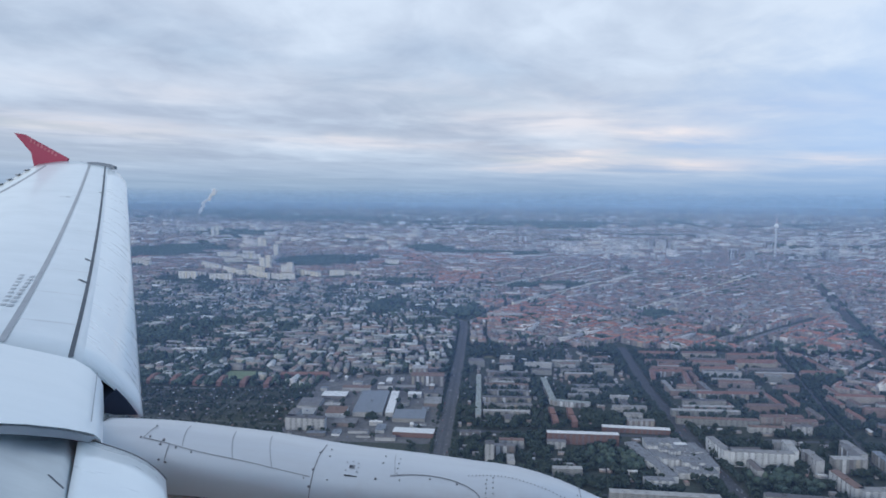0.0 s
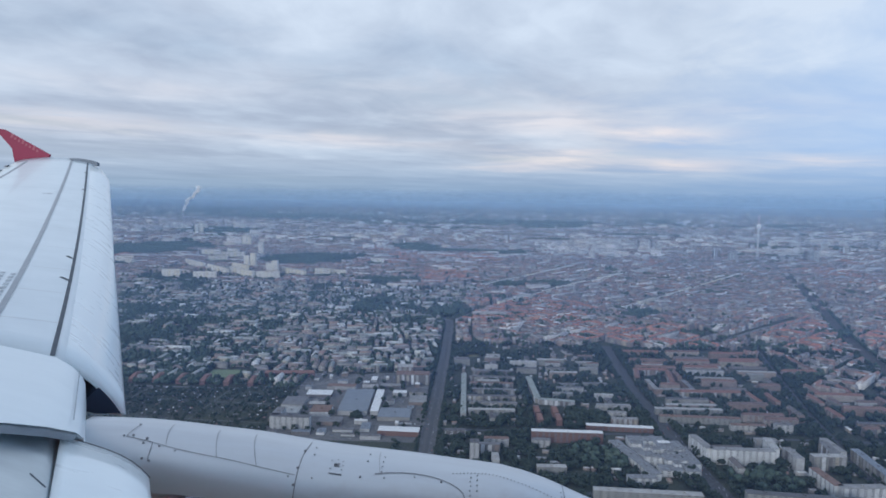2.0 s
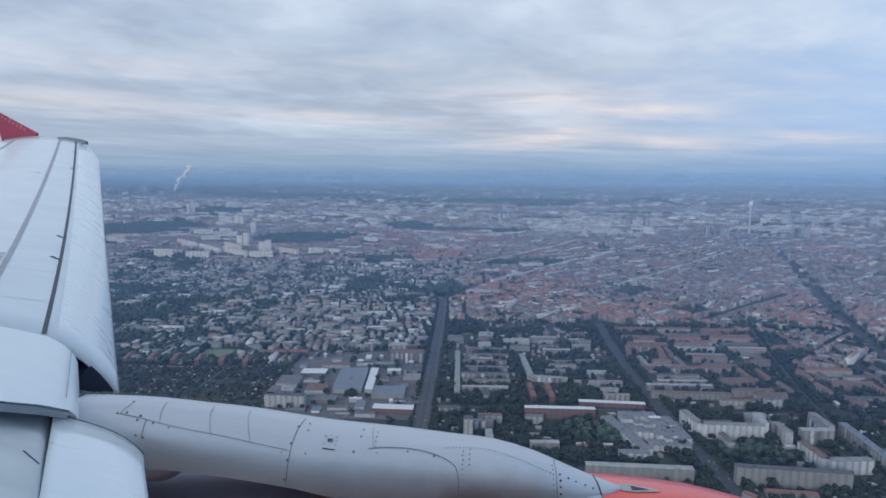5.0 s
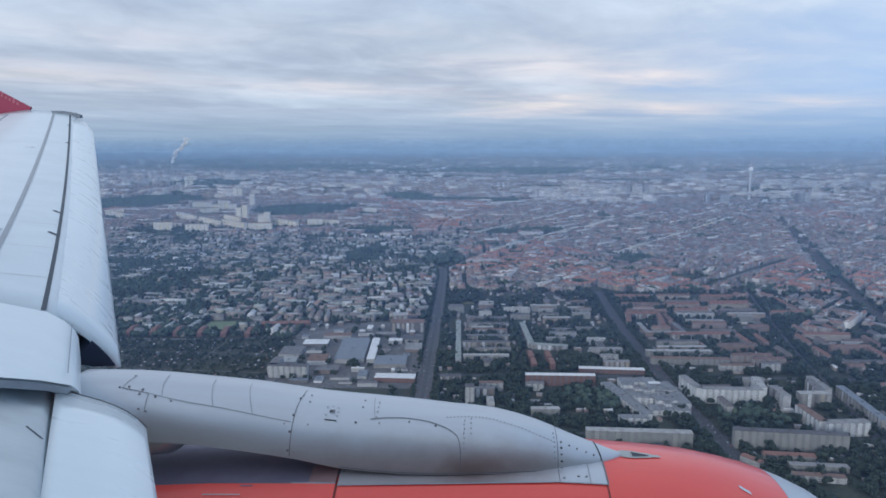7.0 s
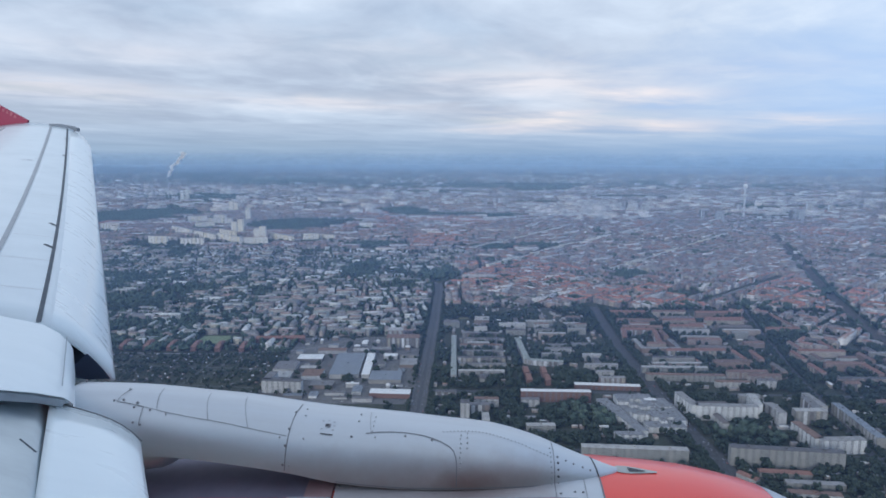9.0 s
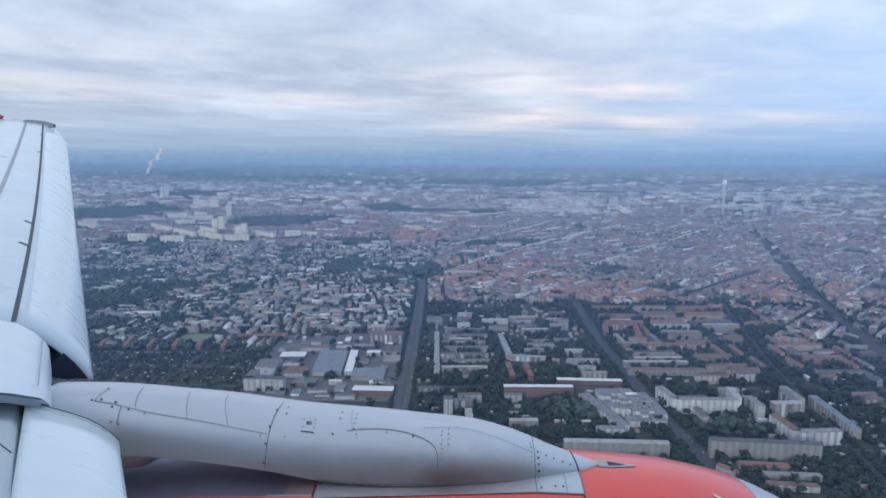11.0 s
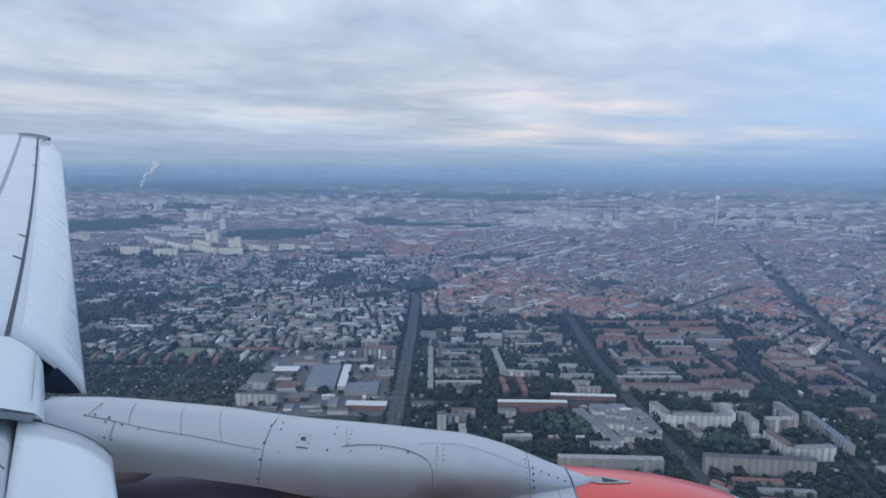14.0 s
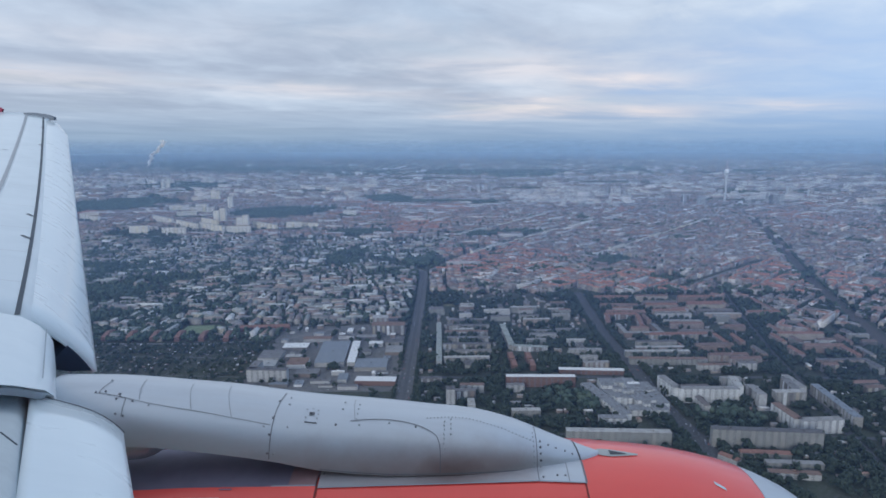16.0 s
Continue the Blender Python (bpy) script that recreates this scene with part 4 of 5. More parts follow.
def slab_block(name, x, y, length, width, height, deg, wall, roof, label, category="apartment block", bands=True, rise=0.0, ribs=0, group="blocks of flats", glass=0.4):
    """A block of flats: walls, storeys of windows on both long sides, roof and stair towers."""
    e = tagged(new(name), label, category, group)
    e.matrix_basis = pose(x * K, y * K, 0, 0, 0, deg)
    L, W, H = length * K, width * K, height * K
    bm = bmesh.new()
    box(bm, L, W, H + 0.2, Matrix.Translation((0, 0, -0.2)))
    part("wall", bm, wall, e)
    bm = bmesh.new()
    if rise:
        o = 0.12
        v = [bm.verts.new(p) for p in ((-L / 2 - o, -W / 2 - o, H), (L / 2 + o, -W / 2 - o, H), (L / 2 + o, W / 2 + o, H), (-L / 2 - o, W / 2 + o, H),
                                       (-L / 2 + rise * K * 0.5, 0, H + rise * K), (L / 2 - rise * K * 0.5, 0, H + rise * K))]
        for f in ((0, 1, 5, 4), (2, 3, 4, 5), (1, 2, 5), (3, 0, 4), (3, 2, 1, 0)):
            bm.faces.new([v[i] for i in f])
    else:
        box(bm, L + 0.12, W + 0.12, 0.16, Matrix.Translation((0, 0, H + 0.003)))
        for k in range(max(1, int(length // 45))):
            box(bm, 1.1, 1.0, 0.55, Matrix.Translation((L * ((k + 0.5) / max(1, int(length // 45)) - 0.5), 0.2, H + 0.16)))
    part("roof", bm, roof, e)
    if bands:
        floors = max(2, int(height / 2.9))
        for side in (-1, 1):
            for f in range(floors):
                z = (f + 0.42) * H / floors
                bm = bmesh.new()
                box(bm, L * 0.97, 0.05, H / floors * glass, Matrix.Translation((0, side * (W / 2 + 0.012), z)))
                part("ribbon_window", bm, GLAZING, e)
        n = ribs or max(2, int(length / 11))
        me = None
        for side in (-1, 1):
            for k in range(n):
                m = Matrix.Translation((L * ((k + 0.5) / n - 0.5), side * (W / 2 + 0.06), 0))
                if me is None:
                    bm = bmesh.new()
                    box(bm, L / n * 0.56, 0.22, H * 0.985)
                    ob = part("pilaster", bm, wall, e)
                    ob.matrix_basis = m
                    me = ob.data
                else:
                    shared("pilaster", me, e, m)
    mark(x, y, length + 6, width + 6, deg)
    return e


# the slabs, courts and halls that stand out near the avenue
slab_block("slab_block", 162, 1288, 141, 14, 22, 1, BRICK_WALL, WHITE_ROOF, "long brick-fronted slab block with white roof edge")
slab_block("slab_block", 280, 1363, 138, 15, 10, -2, BRICK_WALL, WHITE_ROOF, "long low block with bright white roof")
slab_block("slab_block", 475, 1214, 116, 15, 28, 0, COURT_WALL, FLAT_ONE, "white ribbed slab block closing a courtyard")
slab_block("slab_block", 410, 1246, 70, 15, 28, -80, COURT_WALL, FLAT_ONE, "white wing of a courtyard block")
slab_block("slab_block", 541, 1250, 58, 15, 28, 82, COURT_WALL, FLAT_ONE, "white far wing of a courtyard block")
slab_block("slab_block", 260, 1030, 171, 14, 24, -1, CREAM_WALL, FLAT_ONE, "long cream slab block with balconies")
slab_block("slab_block", 500, 1026, 174, 14, 30, -4, CREAM_WALL, FLAT_ONE, "long tall cream slab block beside a wood")
slab_block("slab_block", 624, 1206, 59, 16, 26, 3, WALL_ONE, FLAT_ONE, "grey slab block with flat roof")
slab_block("slab_block", 645, 1245, 60, 16, 26, 84, WALL_ONE, FLAT_ONE, "grey slab block set across its neighbour")
slab_block("slab_block", 577, 1118, 72, 16, 24, -84, COURT_WALL, FLAT_ONE, "white stepped block of flats")
slab_block("slab_block", 618, 1084, 76, 16, 24, 6, COURT_WALL, FLAT_ONE, "white ribbed block with bright balconies")
slab_block("slab_block", 696, 1180, 159, 15, 20, -92, WALL_ONE, SHED_ROOF, "long grey block with blue-grey roof")
slab_block("slab_block", 664, 1270, 70, 14, 22, -88, PALE_WALL, FLAT_ONE, "narrow white block of flats")
slab_block("slab_block", -20, 1172, 17, 18, 40, 3, PALE_WALL, FLAT_ONE, "slim white tower block", ribs=2)
slab_block("slab_block", 464, 1428, 172, 14, 14, 0, CREAM_WALL, FLAT_ONE, "long cream block with grey roof")
slab_block("slab_block", 455, 1480, 150, 13, 14, 2, CREAM_WALL, FLAT_ONE, "long cream row of flats among trees")
slab_block("slab_block", 546, 1616, 147, 14, 14, 4, WALL_ONE, ORANGE_ROOF, "long row of flats under a red tile roof", rise=5)
slab_block("slab_block", 400, 1752, 86, 13, 15, 80, WALL_ONE, ORANGE_ROOF, "courtyard block with orange tile roof", rise=5)
slab_block("slab_block", 446, 1800, 92, 13, 15, 3, WALL_ONE, ORANGE_ROOF, "back range of an orange-roofed courtyard block", rise=5)
slab_block("slab_block", 484, 1740, 112, 13, 15, 82, WALL_ONE, ORANGE_ROOF, "side wing with orange tile roof", rise=5)
for i, y in enumerate((1430, 1478, 1528, 1580, 1632, 1690, 1745)):
    slab_block("slab_block", 12 + 4 * (i % 2), y, 104 + 6 * (i % 3), 12, 13, 3, WALL_ONE, FLAT_ONE, "plain grey-green slab block in a row of them")
for i, y in enumerate((1396, 1446)):
    slab_block("slab_block", 116 - 3 * i, y, 12, 42, 13, 2, BRICK_WALL, ORANGE_ROOF, "small block with red gabled roof", bands=False, rise=5)
    slab_block("slab_block", 156 - 3 * i, y, 12, 42, 13, 2, BRICK_WALL, ORANGE_ROOF, "small block with red gabled roof", bands=False, rise=5)
slab_block("slab_block", -55, 1552, 308, 12, 12, 92, WALL_ONE, PALE_GRAVEL, "long grey-green block along the avenue")
slab_block("slab_block", 115, 1613, 184, 14, 12, -86, WALL_ONE, PALE_GRAVEL, "long low wing with a pale flat roof beside trees")
slab_block("slab_block", 164, 1515, 84, 14, 12, -8, WALL_ONE, PALE_GRAVEL, "low cross wing with a pale flat roof")
slab_block("low_row", 483, 991, 78, 12, 8, -4, WALL_ONE, ORANGE_ROOF, "low row of houses under a red tile roof", "house row", False, 4, group="low rows of houses")
slab_block("low_row", 512, 957, 85, 12, 9, -3, CREAM_WALL, FLAT_ONE, "low pale row with a flat roof", "house row", group="low rows of houses")
slab_block("low_row", 497, 926, 73, 12, 9, -5, PALE_WALL, FLAT_ONE, "low white row with a flat roof", "house row", group="low rows of houses")
slab_block("low_row", 420, 973, 32, 12, 9, -50, WALL_ONE, ORANGE_ROOF, "short house under a red tile roof", "house row", False, 4, group="low rows of houses")
slab_block("slab_block", 566, 1215, 52, 15, 25, -86, WALL_ONE, FLAT_ONE, "grey slab block end-on to the garden")
bm = bmesh.new()
box(bm, 330 * K, 470 * K, 0.02, pose(-300 * K, 1480 * K, 0, 0, 0, 2))
tagged(part("yard", bm, YARD), "worn grey paving round the factory halls", "yard", "", "structure")
# school
for x, y, l, w, h, d in ((265, 1235, 92, 22, 11, -74), (287, 1158, 74, 20, 12, -74), (316, 1286, 72, 26, 14, 3), (352, 1252, 50, 42, 16, 3), (374, 1212, 26, 84, 13, 3), (318, 1208, 56, 22, 10, -32),
                         (346, 1190, 40, 30, 17, 3), (270, 1112, 50, 16, 12, 1), (330, 1156, 42, 26, 11, 3), (302, 1240, 34, 40, 9, -74), (366, 1160, 26, 36, 12, 3)):
    slab_block("school_wing", x, y, l, w, h, d, COURT_WALL, SCHOOL_ROOF, "low white school wing with flat roof", "school", group="wings of the school")
for _ in range(10):
    slab_block("school_wing", 332 + rng.uniform(-42, 46), 1216 + rng.uniform(-55, 62), rng.uniform(12, 26), rng.uniform(9, 17), rng.uniform(15, 19), 3, COURT_WALL, (WHITE_ROOF, SCHOOL_ROOF)[int(rng.integers(0, 2))], "raised white part of a school with flat roof", "school", group="wings of the school")
# works beside the avenue
slab_block("factory_hall", -300, 1470, 66, 158, 10, 4, PALE_WALL, SHED_ROOF, "large factory hall with grey-blue roof", "factory", False, group="halls of the works")
slab_block("factory_hall", -252, 1476, 18, 158, 9, 4, PALE_WALL, WHITE_ROOF, "narrow white-roofed loading hall", "factory", False, group="halls of the works")
slab_block("factory_hall", -177, 1294, 84, 26, 10, -1, BRICK_WALL, WHITE_ROOF, "low hall with bright white roof", "factory", False, group="halls of the works")
slab_block("factory_hall", -200, 1395, 70, 60, 9, 2, WALL_ONE, SHED_ROOF, "low hall with grey roof", "factory", False, group="halls of the works")
slab_block("slab_block", -190, 1650, 85, 34, 26, 3, WALL_ONE, FLAT_ONE, "dark stepped office block by the avenue")
slab_block("slab_block", -215, 1690, 40, 30, 34, 3, WALL_ONE, FLAT_ONE, "taller dark part of an office block")
slab_block("slab_block", -406, 1304, 84, 18, 26, -1, PALE_WALL, FLAT_ONE, "ribbed white block of flats by the allotments")
slab_block("slab_block", -440, 1330, 18, 50, 26, -1, PALE_WALL, FLAT_ONE, "white side wing of a block by the allotments")
for x, y, l, w, h in ((-400, 1520, 60, 36, 8), (-440, 1450, 50, 60, 9), (-365, 1400, 44, 46, 10), (-360, 1580, 70, 22, 9), (-240, 1600, 50, 20, 8), (-430, 1390, 36, 40, 8), (-160, 1500, 40, 50, 7), (-165, 1560, 44, 30, 9), (-330, 1340, 50, 30, 8)):
    slab_block("workshop", x, y, l, w, h, 3, WALL_ONE, FLAT_ONE if l != 60 else WHITE_ROOF, "low grey workshop with flat roof", "workshop", False, group="workshops")
for _ in range(240):
    x, y = rng.uniform(-445, -150), rng.uniform(1255, 1705)
    l, w, d = rng.uniform(9, 42), rng.uniform(6, 20), 3 + 90 * int(rng.integers(0, 2))
    if is_free(x, y, l + 4, w + 4, d):
        slab_block("workshop", x, y, l, w, rng.uniform(4, 9), d, (WALL_ONE, PALE_WALL)[int(rng.integers(0, 2))], (RUSTY, SHED_ROOF, RUSTY, FLAT_ONE, WHITE_ROOF)[int(rng.integers(0, 5))], "low workshop with flat roof among paved yards", "workshop", False, group="workshops")
# brick terraces and green court beyond the allotments
for i in range(6):
    slab_block("brick_terrace", -905 + 62 * i, 1600, 13, 66, 11, 8, BRICK_WALL, ORANGE_ROOF, "brick terrace with steep red tile roof", "terrace", False, 6, group="brick terraces")
slab_block("brick_terrace", -520, 1668, 130, 13, 11, 8, BRICK_WALL, ORANGE_ROOF, "long brick terrace with red roof", "terrace", False, 6, group="brick terraces")
bm = bmesh.new()
box(bm, 90 * K, 76 * K, 0.03, pose(-697 * K, 1674 * K, 0, 0, 0, 4))
tagged(part("lawn", bm, SPORTS_LAWN), "light green sports lawn", "lawn", "", "structure")
mark(-697, 1674, 96, 80, 4)

# white high-rise estate in the middle distance
estate_trees = []
for x, y, l, w, h, d in ((-1821, 3933, 300, 16, 36, -45), (-1574, 3692, 270, 16, 38, -44), (-1380, 3560, 270, 16, 40, -42), (-1201, 3476, 125, 18, 42, 12), (-1110, 3646, 250, 16, 36, -44), (-942, 3640, 84, 16, 44, 14),
                         (-876, 3706, 130, 16, 32, -18), (-1786, 4458, 160, 16, 44, 10), (-1800, 4230, 120, 16, 40, 30), (-1530, 3420, 120, 18, 40, 10), (-1726, 3440, 96, 24, 48, 8), (-1480, 3800, 200, 16, 40, -44),
                         (-2350, 4060, 110, 18, 44, 10), (-2270, 3980, 90, 16, 38, -30), (-2000, 4580, 130, 18, 44, 8), (-1860, 4640, 100, 18, 48, -20), (-740, 4300, 90, 16, 38, 6)):
    slab_block("slab_block", x, y, l, w, h, d, ESTATE_WALL, FLAT_ONE, "bright white slab block of a high-rise estate", group="high-rise estate", ribs=6, glass=0.22)
    mark(x, y - 60, l * 0.8 + 30, 110, 0)
    estate_trees += [(x + rng.uniform(-0.5, 0.5) * l, y - rng.uniform(20, 105)) for _ in range(46)]
for x, y, h in ((-1484, 3919, 78), (-1450, 3930, 92), (-1243, 3623, 70), (-1212, 3630, 84), (-2045, 5350, 92), (-2010, 5360, 80), (-1666, 4676, 96), (-2975, 6480, 110), (-2935, 6500, 120)):
    slab_block("tower_block", x, y, 32, 26, h, 3, ESTATE_WALL, FLAT_ONE, "tall white tower block of a high-rise estate", "tower block", group="high-rise estate", ribs=3, glass=0.22)
for x, y, l, h in ((-165, 6200, 60, 70), (-60, 6250, 40, 80), (60, 6230, 50, 60), (180, 6300, 70, 70), (260, 6210, 40, 76), (1187, 5620, 50, 80), (1250, 5700, 60, 90), (1378, 5630, 60, 76),
                   (2334, 4990, 44, 84), (2395, 4994, 40, 92), (1777, 4920, 60, 80), (1700, 5050, 50, 76), (2800, 5700, 50, 90), (2930, 5600, 50, 80), (2180, 5050, 200, 34)):
    slab_block("tower_block", x, y, l, 24, h, 3, PALE_WALL if x % 2 else WALL_ONE, FLAT_ONE, "distant pale tower block in the city centre", "tower block", group="distant towers", ribs=3)

# long pale rows along the straight streets of the old town
for ax, ay, bx, by, n in ((40, 2820, 330, 3290, 4), (340, 3310, 1050, 4320, 8), (560, 2780, 1500, 4050, 10), (-40, 3330, 560, 4350, 7)):
    for k in range(n):
        f, h = (k + 0.5) / n, 20 + 3 * math.sin(k * 2.1)
        slab_block("street_row", ax + (bx - ax) * f, ay + (by - ay) * f, math.hypot(bx - ax, by - ay) / n - 16, 14, h, math.degrees(math.atan2(by - ay, bx - ax)), ESTATE_WALL, FLAT_ONE, "long pale row of town houses along a straight street", "house row", False, group="long pale rows")

# long white station building following the curve of the railway
STATION = [(1117, 1640), (1118, 1600), (1124, 1562), (1134, 1530), (1150, 1512), (1172, 1506), (1194, 1506)]
station = tagged(new("station"), "long curved white station building beside the railway", "station")
for name, half, z0, z1, mat in (("wall", 9, -0.2, 13, COURT_WALL), ("roof", 9.6, 13.02, 14.2, FLAT_ONE)):
    rings = []
    for i, (x, y) in enumerate(STATION):
        (xa, ya), (xb, yb) = STATION[max(i - 1, 0)], STATION[min(i + 1, len(STATION) - 1)]
        d = Vector((xb - xa, yb - ya, 0)).normalized()
        n = Vector((-d.y, d.x, 0)) * half
        c = Vector((x, y, 0))
        rings.append([(c + k * n + Vector((0, 0, z))) * K for k, z in ((-1, z0), (1, z0), (1, z1), (-1, z1))])
    part(name, loft(rings, True, True), mat, station)
for x, y in STATION:
    mark(x, y, 44, 44)

# the television tower
tv = tagged(new("television_tower"), "slender concrete television tower with a steel ball", "tower")
tv.matrix_basis = pose(2052 * K, 5179 * K, 0)


def turned(profile, n=16):
    return loft([[Vector((r * K * math.cos(2 * math.pi * i / n), r * K * math.sin(2 * math.pi * i / n), z * K)) for i in range(n)] for z, r in profile], True, True)


part("shaft", turned([(-1, 14), (20, 10), (60, 8.5), (140, 7.5), (238, 6)]), CONCRETE, tv, "", True)
part("ball", turned([(232, 4), (236, 12), (242, 17), (250, 18), (257, 15), (263, 9), (266, 4)]), STEEL_BALL, tv, "faceted steel ball", True)
part("antenna", turned([(266, 2.6), (290, 1.8), (320, 1.1), (350, 0.5)]), ANTENNA, tv, "red and white antenna mast")

# power station chimney with steam far out
stack = tagged(new("chimney"), "distant power station chimney with a steam plume", "chimney")
stack.matrix_basis = pose(-3270 * K, 6800 * K, 0)
part("shaft", turned([(-1, 5), (238, 3)]), WALL_ONE, stack)
rows = []
for i in range(210):
    f = i / 210
    x = -3270 + 205 * f ** 1.25 + 14 * math.sin(f * 11) + 10 * math.sin(f * 23 + 1)
    rows.append((x + rng.normal() * (3 + 12 * f), 6800 + rng.normal() * 10, 240 + 245 * f + rng.normal() * (2 + 9 * f), rng.uniform(4.5, 8.5) * (1.2 - 0.35 * f), rng.uniform(5, 9) * (1.2 - 0.35 * f)))
stuff("steam_plume", clumps_mesh("steam_plume", rows, STEAM), "white steam plume leaning in the wind", "steam")

# ---- generic town ----
WOODS = [(-1230, 2080, 260, 130), (-2660, 5000, 460, 600), (-1270, 4420, 330, 400), (-640, 5600, 250, 330), (-3300, 11200, 1500, 1000), (-150, 5250, 620, 170), (-160, 2640, 95, 150), (620, 2700, 100, 110), (690, 2320, 66, 46), (330, 3500, 170, 110),
         (480, 1130, 70, 45), (250, 1210, 120, 50), (960, 1230, 160, 120), (1900, 3235, 150, 52), (-560, 3500, 200, 120), (80, 3450, 150, 100), (1100, 3300, 90, 60), (-2900, 6900, 520, 260), (-1500, 6300, 300, 130), (700, 6700, 420, 150), (1700, 7600, 500, 220), (-600, 8300, 620, 240), (2900, 4300, 240, 110), (3300, 6300, 380, 160)]


def in_wood(x, y):
    return any(((x - a) / c) ** 2 + ((y - b) / d) ** 2 < 1 + 0.25 * math.sin(x * 0.013 + y * 0.021) for a, b, c, d in WOODS)


def in_view(x, y, more=120):
    return -0.72 * y - more < x + 0.058 * y < 0.84 * y + more


def greenery(x, y):
    """How far parks open the old town's blocks; none beside the railway's far bend."""
    return 0.0 if x > 1380 and 2550 < y < 3600 else noise.noise(Vector((x * 0.0021, y * 0.0016, 7.0)))


def zone(x, y):
    if in_wood(x, y):
        return "wood"
    if x < -455 and y < 1560:
        return "allotment"
    if x > 860 and y > 1650 and y < 5300:
        return "blocks"
    if -470 < x < -128 and y < 1720:
        return "works"
    if x < -150 + 0.12 * max(0, y - 2400) and y < 3300:
        return "suburb"
    if y < 2060:
        return "slabs"
    return "blocks" if y < 5300 else "far"


gable, flat, red, courts, duller, pale = [], [], [], [], [], []
# courtyard blocks east of the main street: wings round planted yards
for iy in range(7):
    for ix in range(10):
        bw, bd = rng.uniform(84, 118), rng.uniform(66, 86)
        x0, y0 = 470 + ix * 128 + rng.uniform(-8, 8), 1385 + iy * 98 + rng.uniform(-5, 5)
        if not in_view(x0, y0) or x0 > 1650 or in_wood(x0, y0) or zone(x0, y0) == "blocks":
            continue
        deg = 2 + 2 * math.sin(ix + iy)
        co, si = math.cos(radians(deg)), math.sin(radians(deg))
        tiled = rng.random() < 0.68
        wall = (TERRACE_WALL, TERRACE_WALL, WALL_ONE, TERRACE_WALL)[int(rng.integers(0, 4))]
        h = rng.uniform(13, 18)
        for u, v, l, d in ((0, -bd / 2, bw, 0), (0, bd / 2, bw, 0), (-bw / 2 + 6, 0, bd - 13, 90), (bw / 2 - 6, 0, bd - 13, 90)):
            x, y = x0 + u * co - v * si, y0 + u * si + v * co
            if rng.random() < 0.16 or not is_free(x, y, l - 8, 10, deg + d):
                continue
            slab_block("courtyard_wing", x, y, l, 12, h + rng.uniform(-1, 1), deg + d, wall, (ROOF_ONE if rng.random() < 0.6 else ORANGE_ROOF) if tiled else FLAT_ONE,
                       "wing of a courtyard block under a tiled roof" if tiled else "wing of a courtyard block under a flat roof", "apartment house",
                       y < 1500, 4.5 if tiled else 0.0, group="courtyard blocks")

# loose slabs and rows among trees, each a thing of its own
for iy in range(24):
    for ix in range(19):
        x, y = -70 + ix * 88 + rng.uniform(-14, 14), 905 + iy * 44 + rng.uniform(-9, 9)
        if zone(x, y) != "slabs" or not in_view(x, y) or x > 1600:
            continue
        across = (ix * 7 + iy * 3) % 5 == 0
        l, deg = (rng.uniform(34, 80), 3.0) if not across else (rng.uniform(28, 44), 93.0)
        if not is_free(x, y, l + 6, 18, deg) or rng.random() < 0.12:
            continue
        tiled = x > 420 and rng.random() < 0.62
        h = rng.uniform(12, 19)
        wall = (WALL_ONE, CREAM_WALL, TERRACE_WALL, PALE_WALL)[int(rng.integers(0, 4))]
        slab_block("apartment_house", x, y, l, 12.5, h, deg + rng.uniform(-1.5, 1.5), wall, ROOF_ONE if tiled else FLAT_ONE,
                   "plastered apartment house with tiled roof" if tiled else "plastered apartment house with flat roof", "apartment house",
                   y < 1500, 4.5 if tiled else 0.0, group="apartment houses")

# old town blocks: ranges of houses round courts
BLOCKS = []
for base, street in ((4.0, 16.0), (46.0, 18.0)):
    co, si = math.cos(radians(base)), math.sin(radians(base))
    v = 0.0
    while v < 7600:
        bd = rng.uniform(58, 100)
        u = -5200.0 + rng.uniform(0, 80)
        while u < 5200:
            bw = rng.uniform(70, 150)
            a, b = u + bw / 2, v - 1500 + bd / 2 + 26 * math.sin(u * 0.0016)
            x, y = a * co - b * si, 1900 + a * si + b * co
            if (x > 40 + 0.15 * (y - 2100) + 60 * math.sin(y * 0.004)) == (base > 30) and (2090 if x < 860 else 1650) < y < 5350:
                BLOCKS.append((x, y, bw, bd, base))
            u += bw + street
        v += bd + street
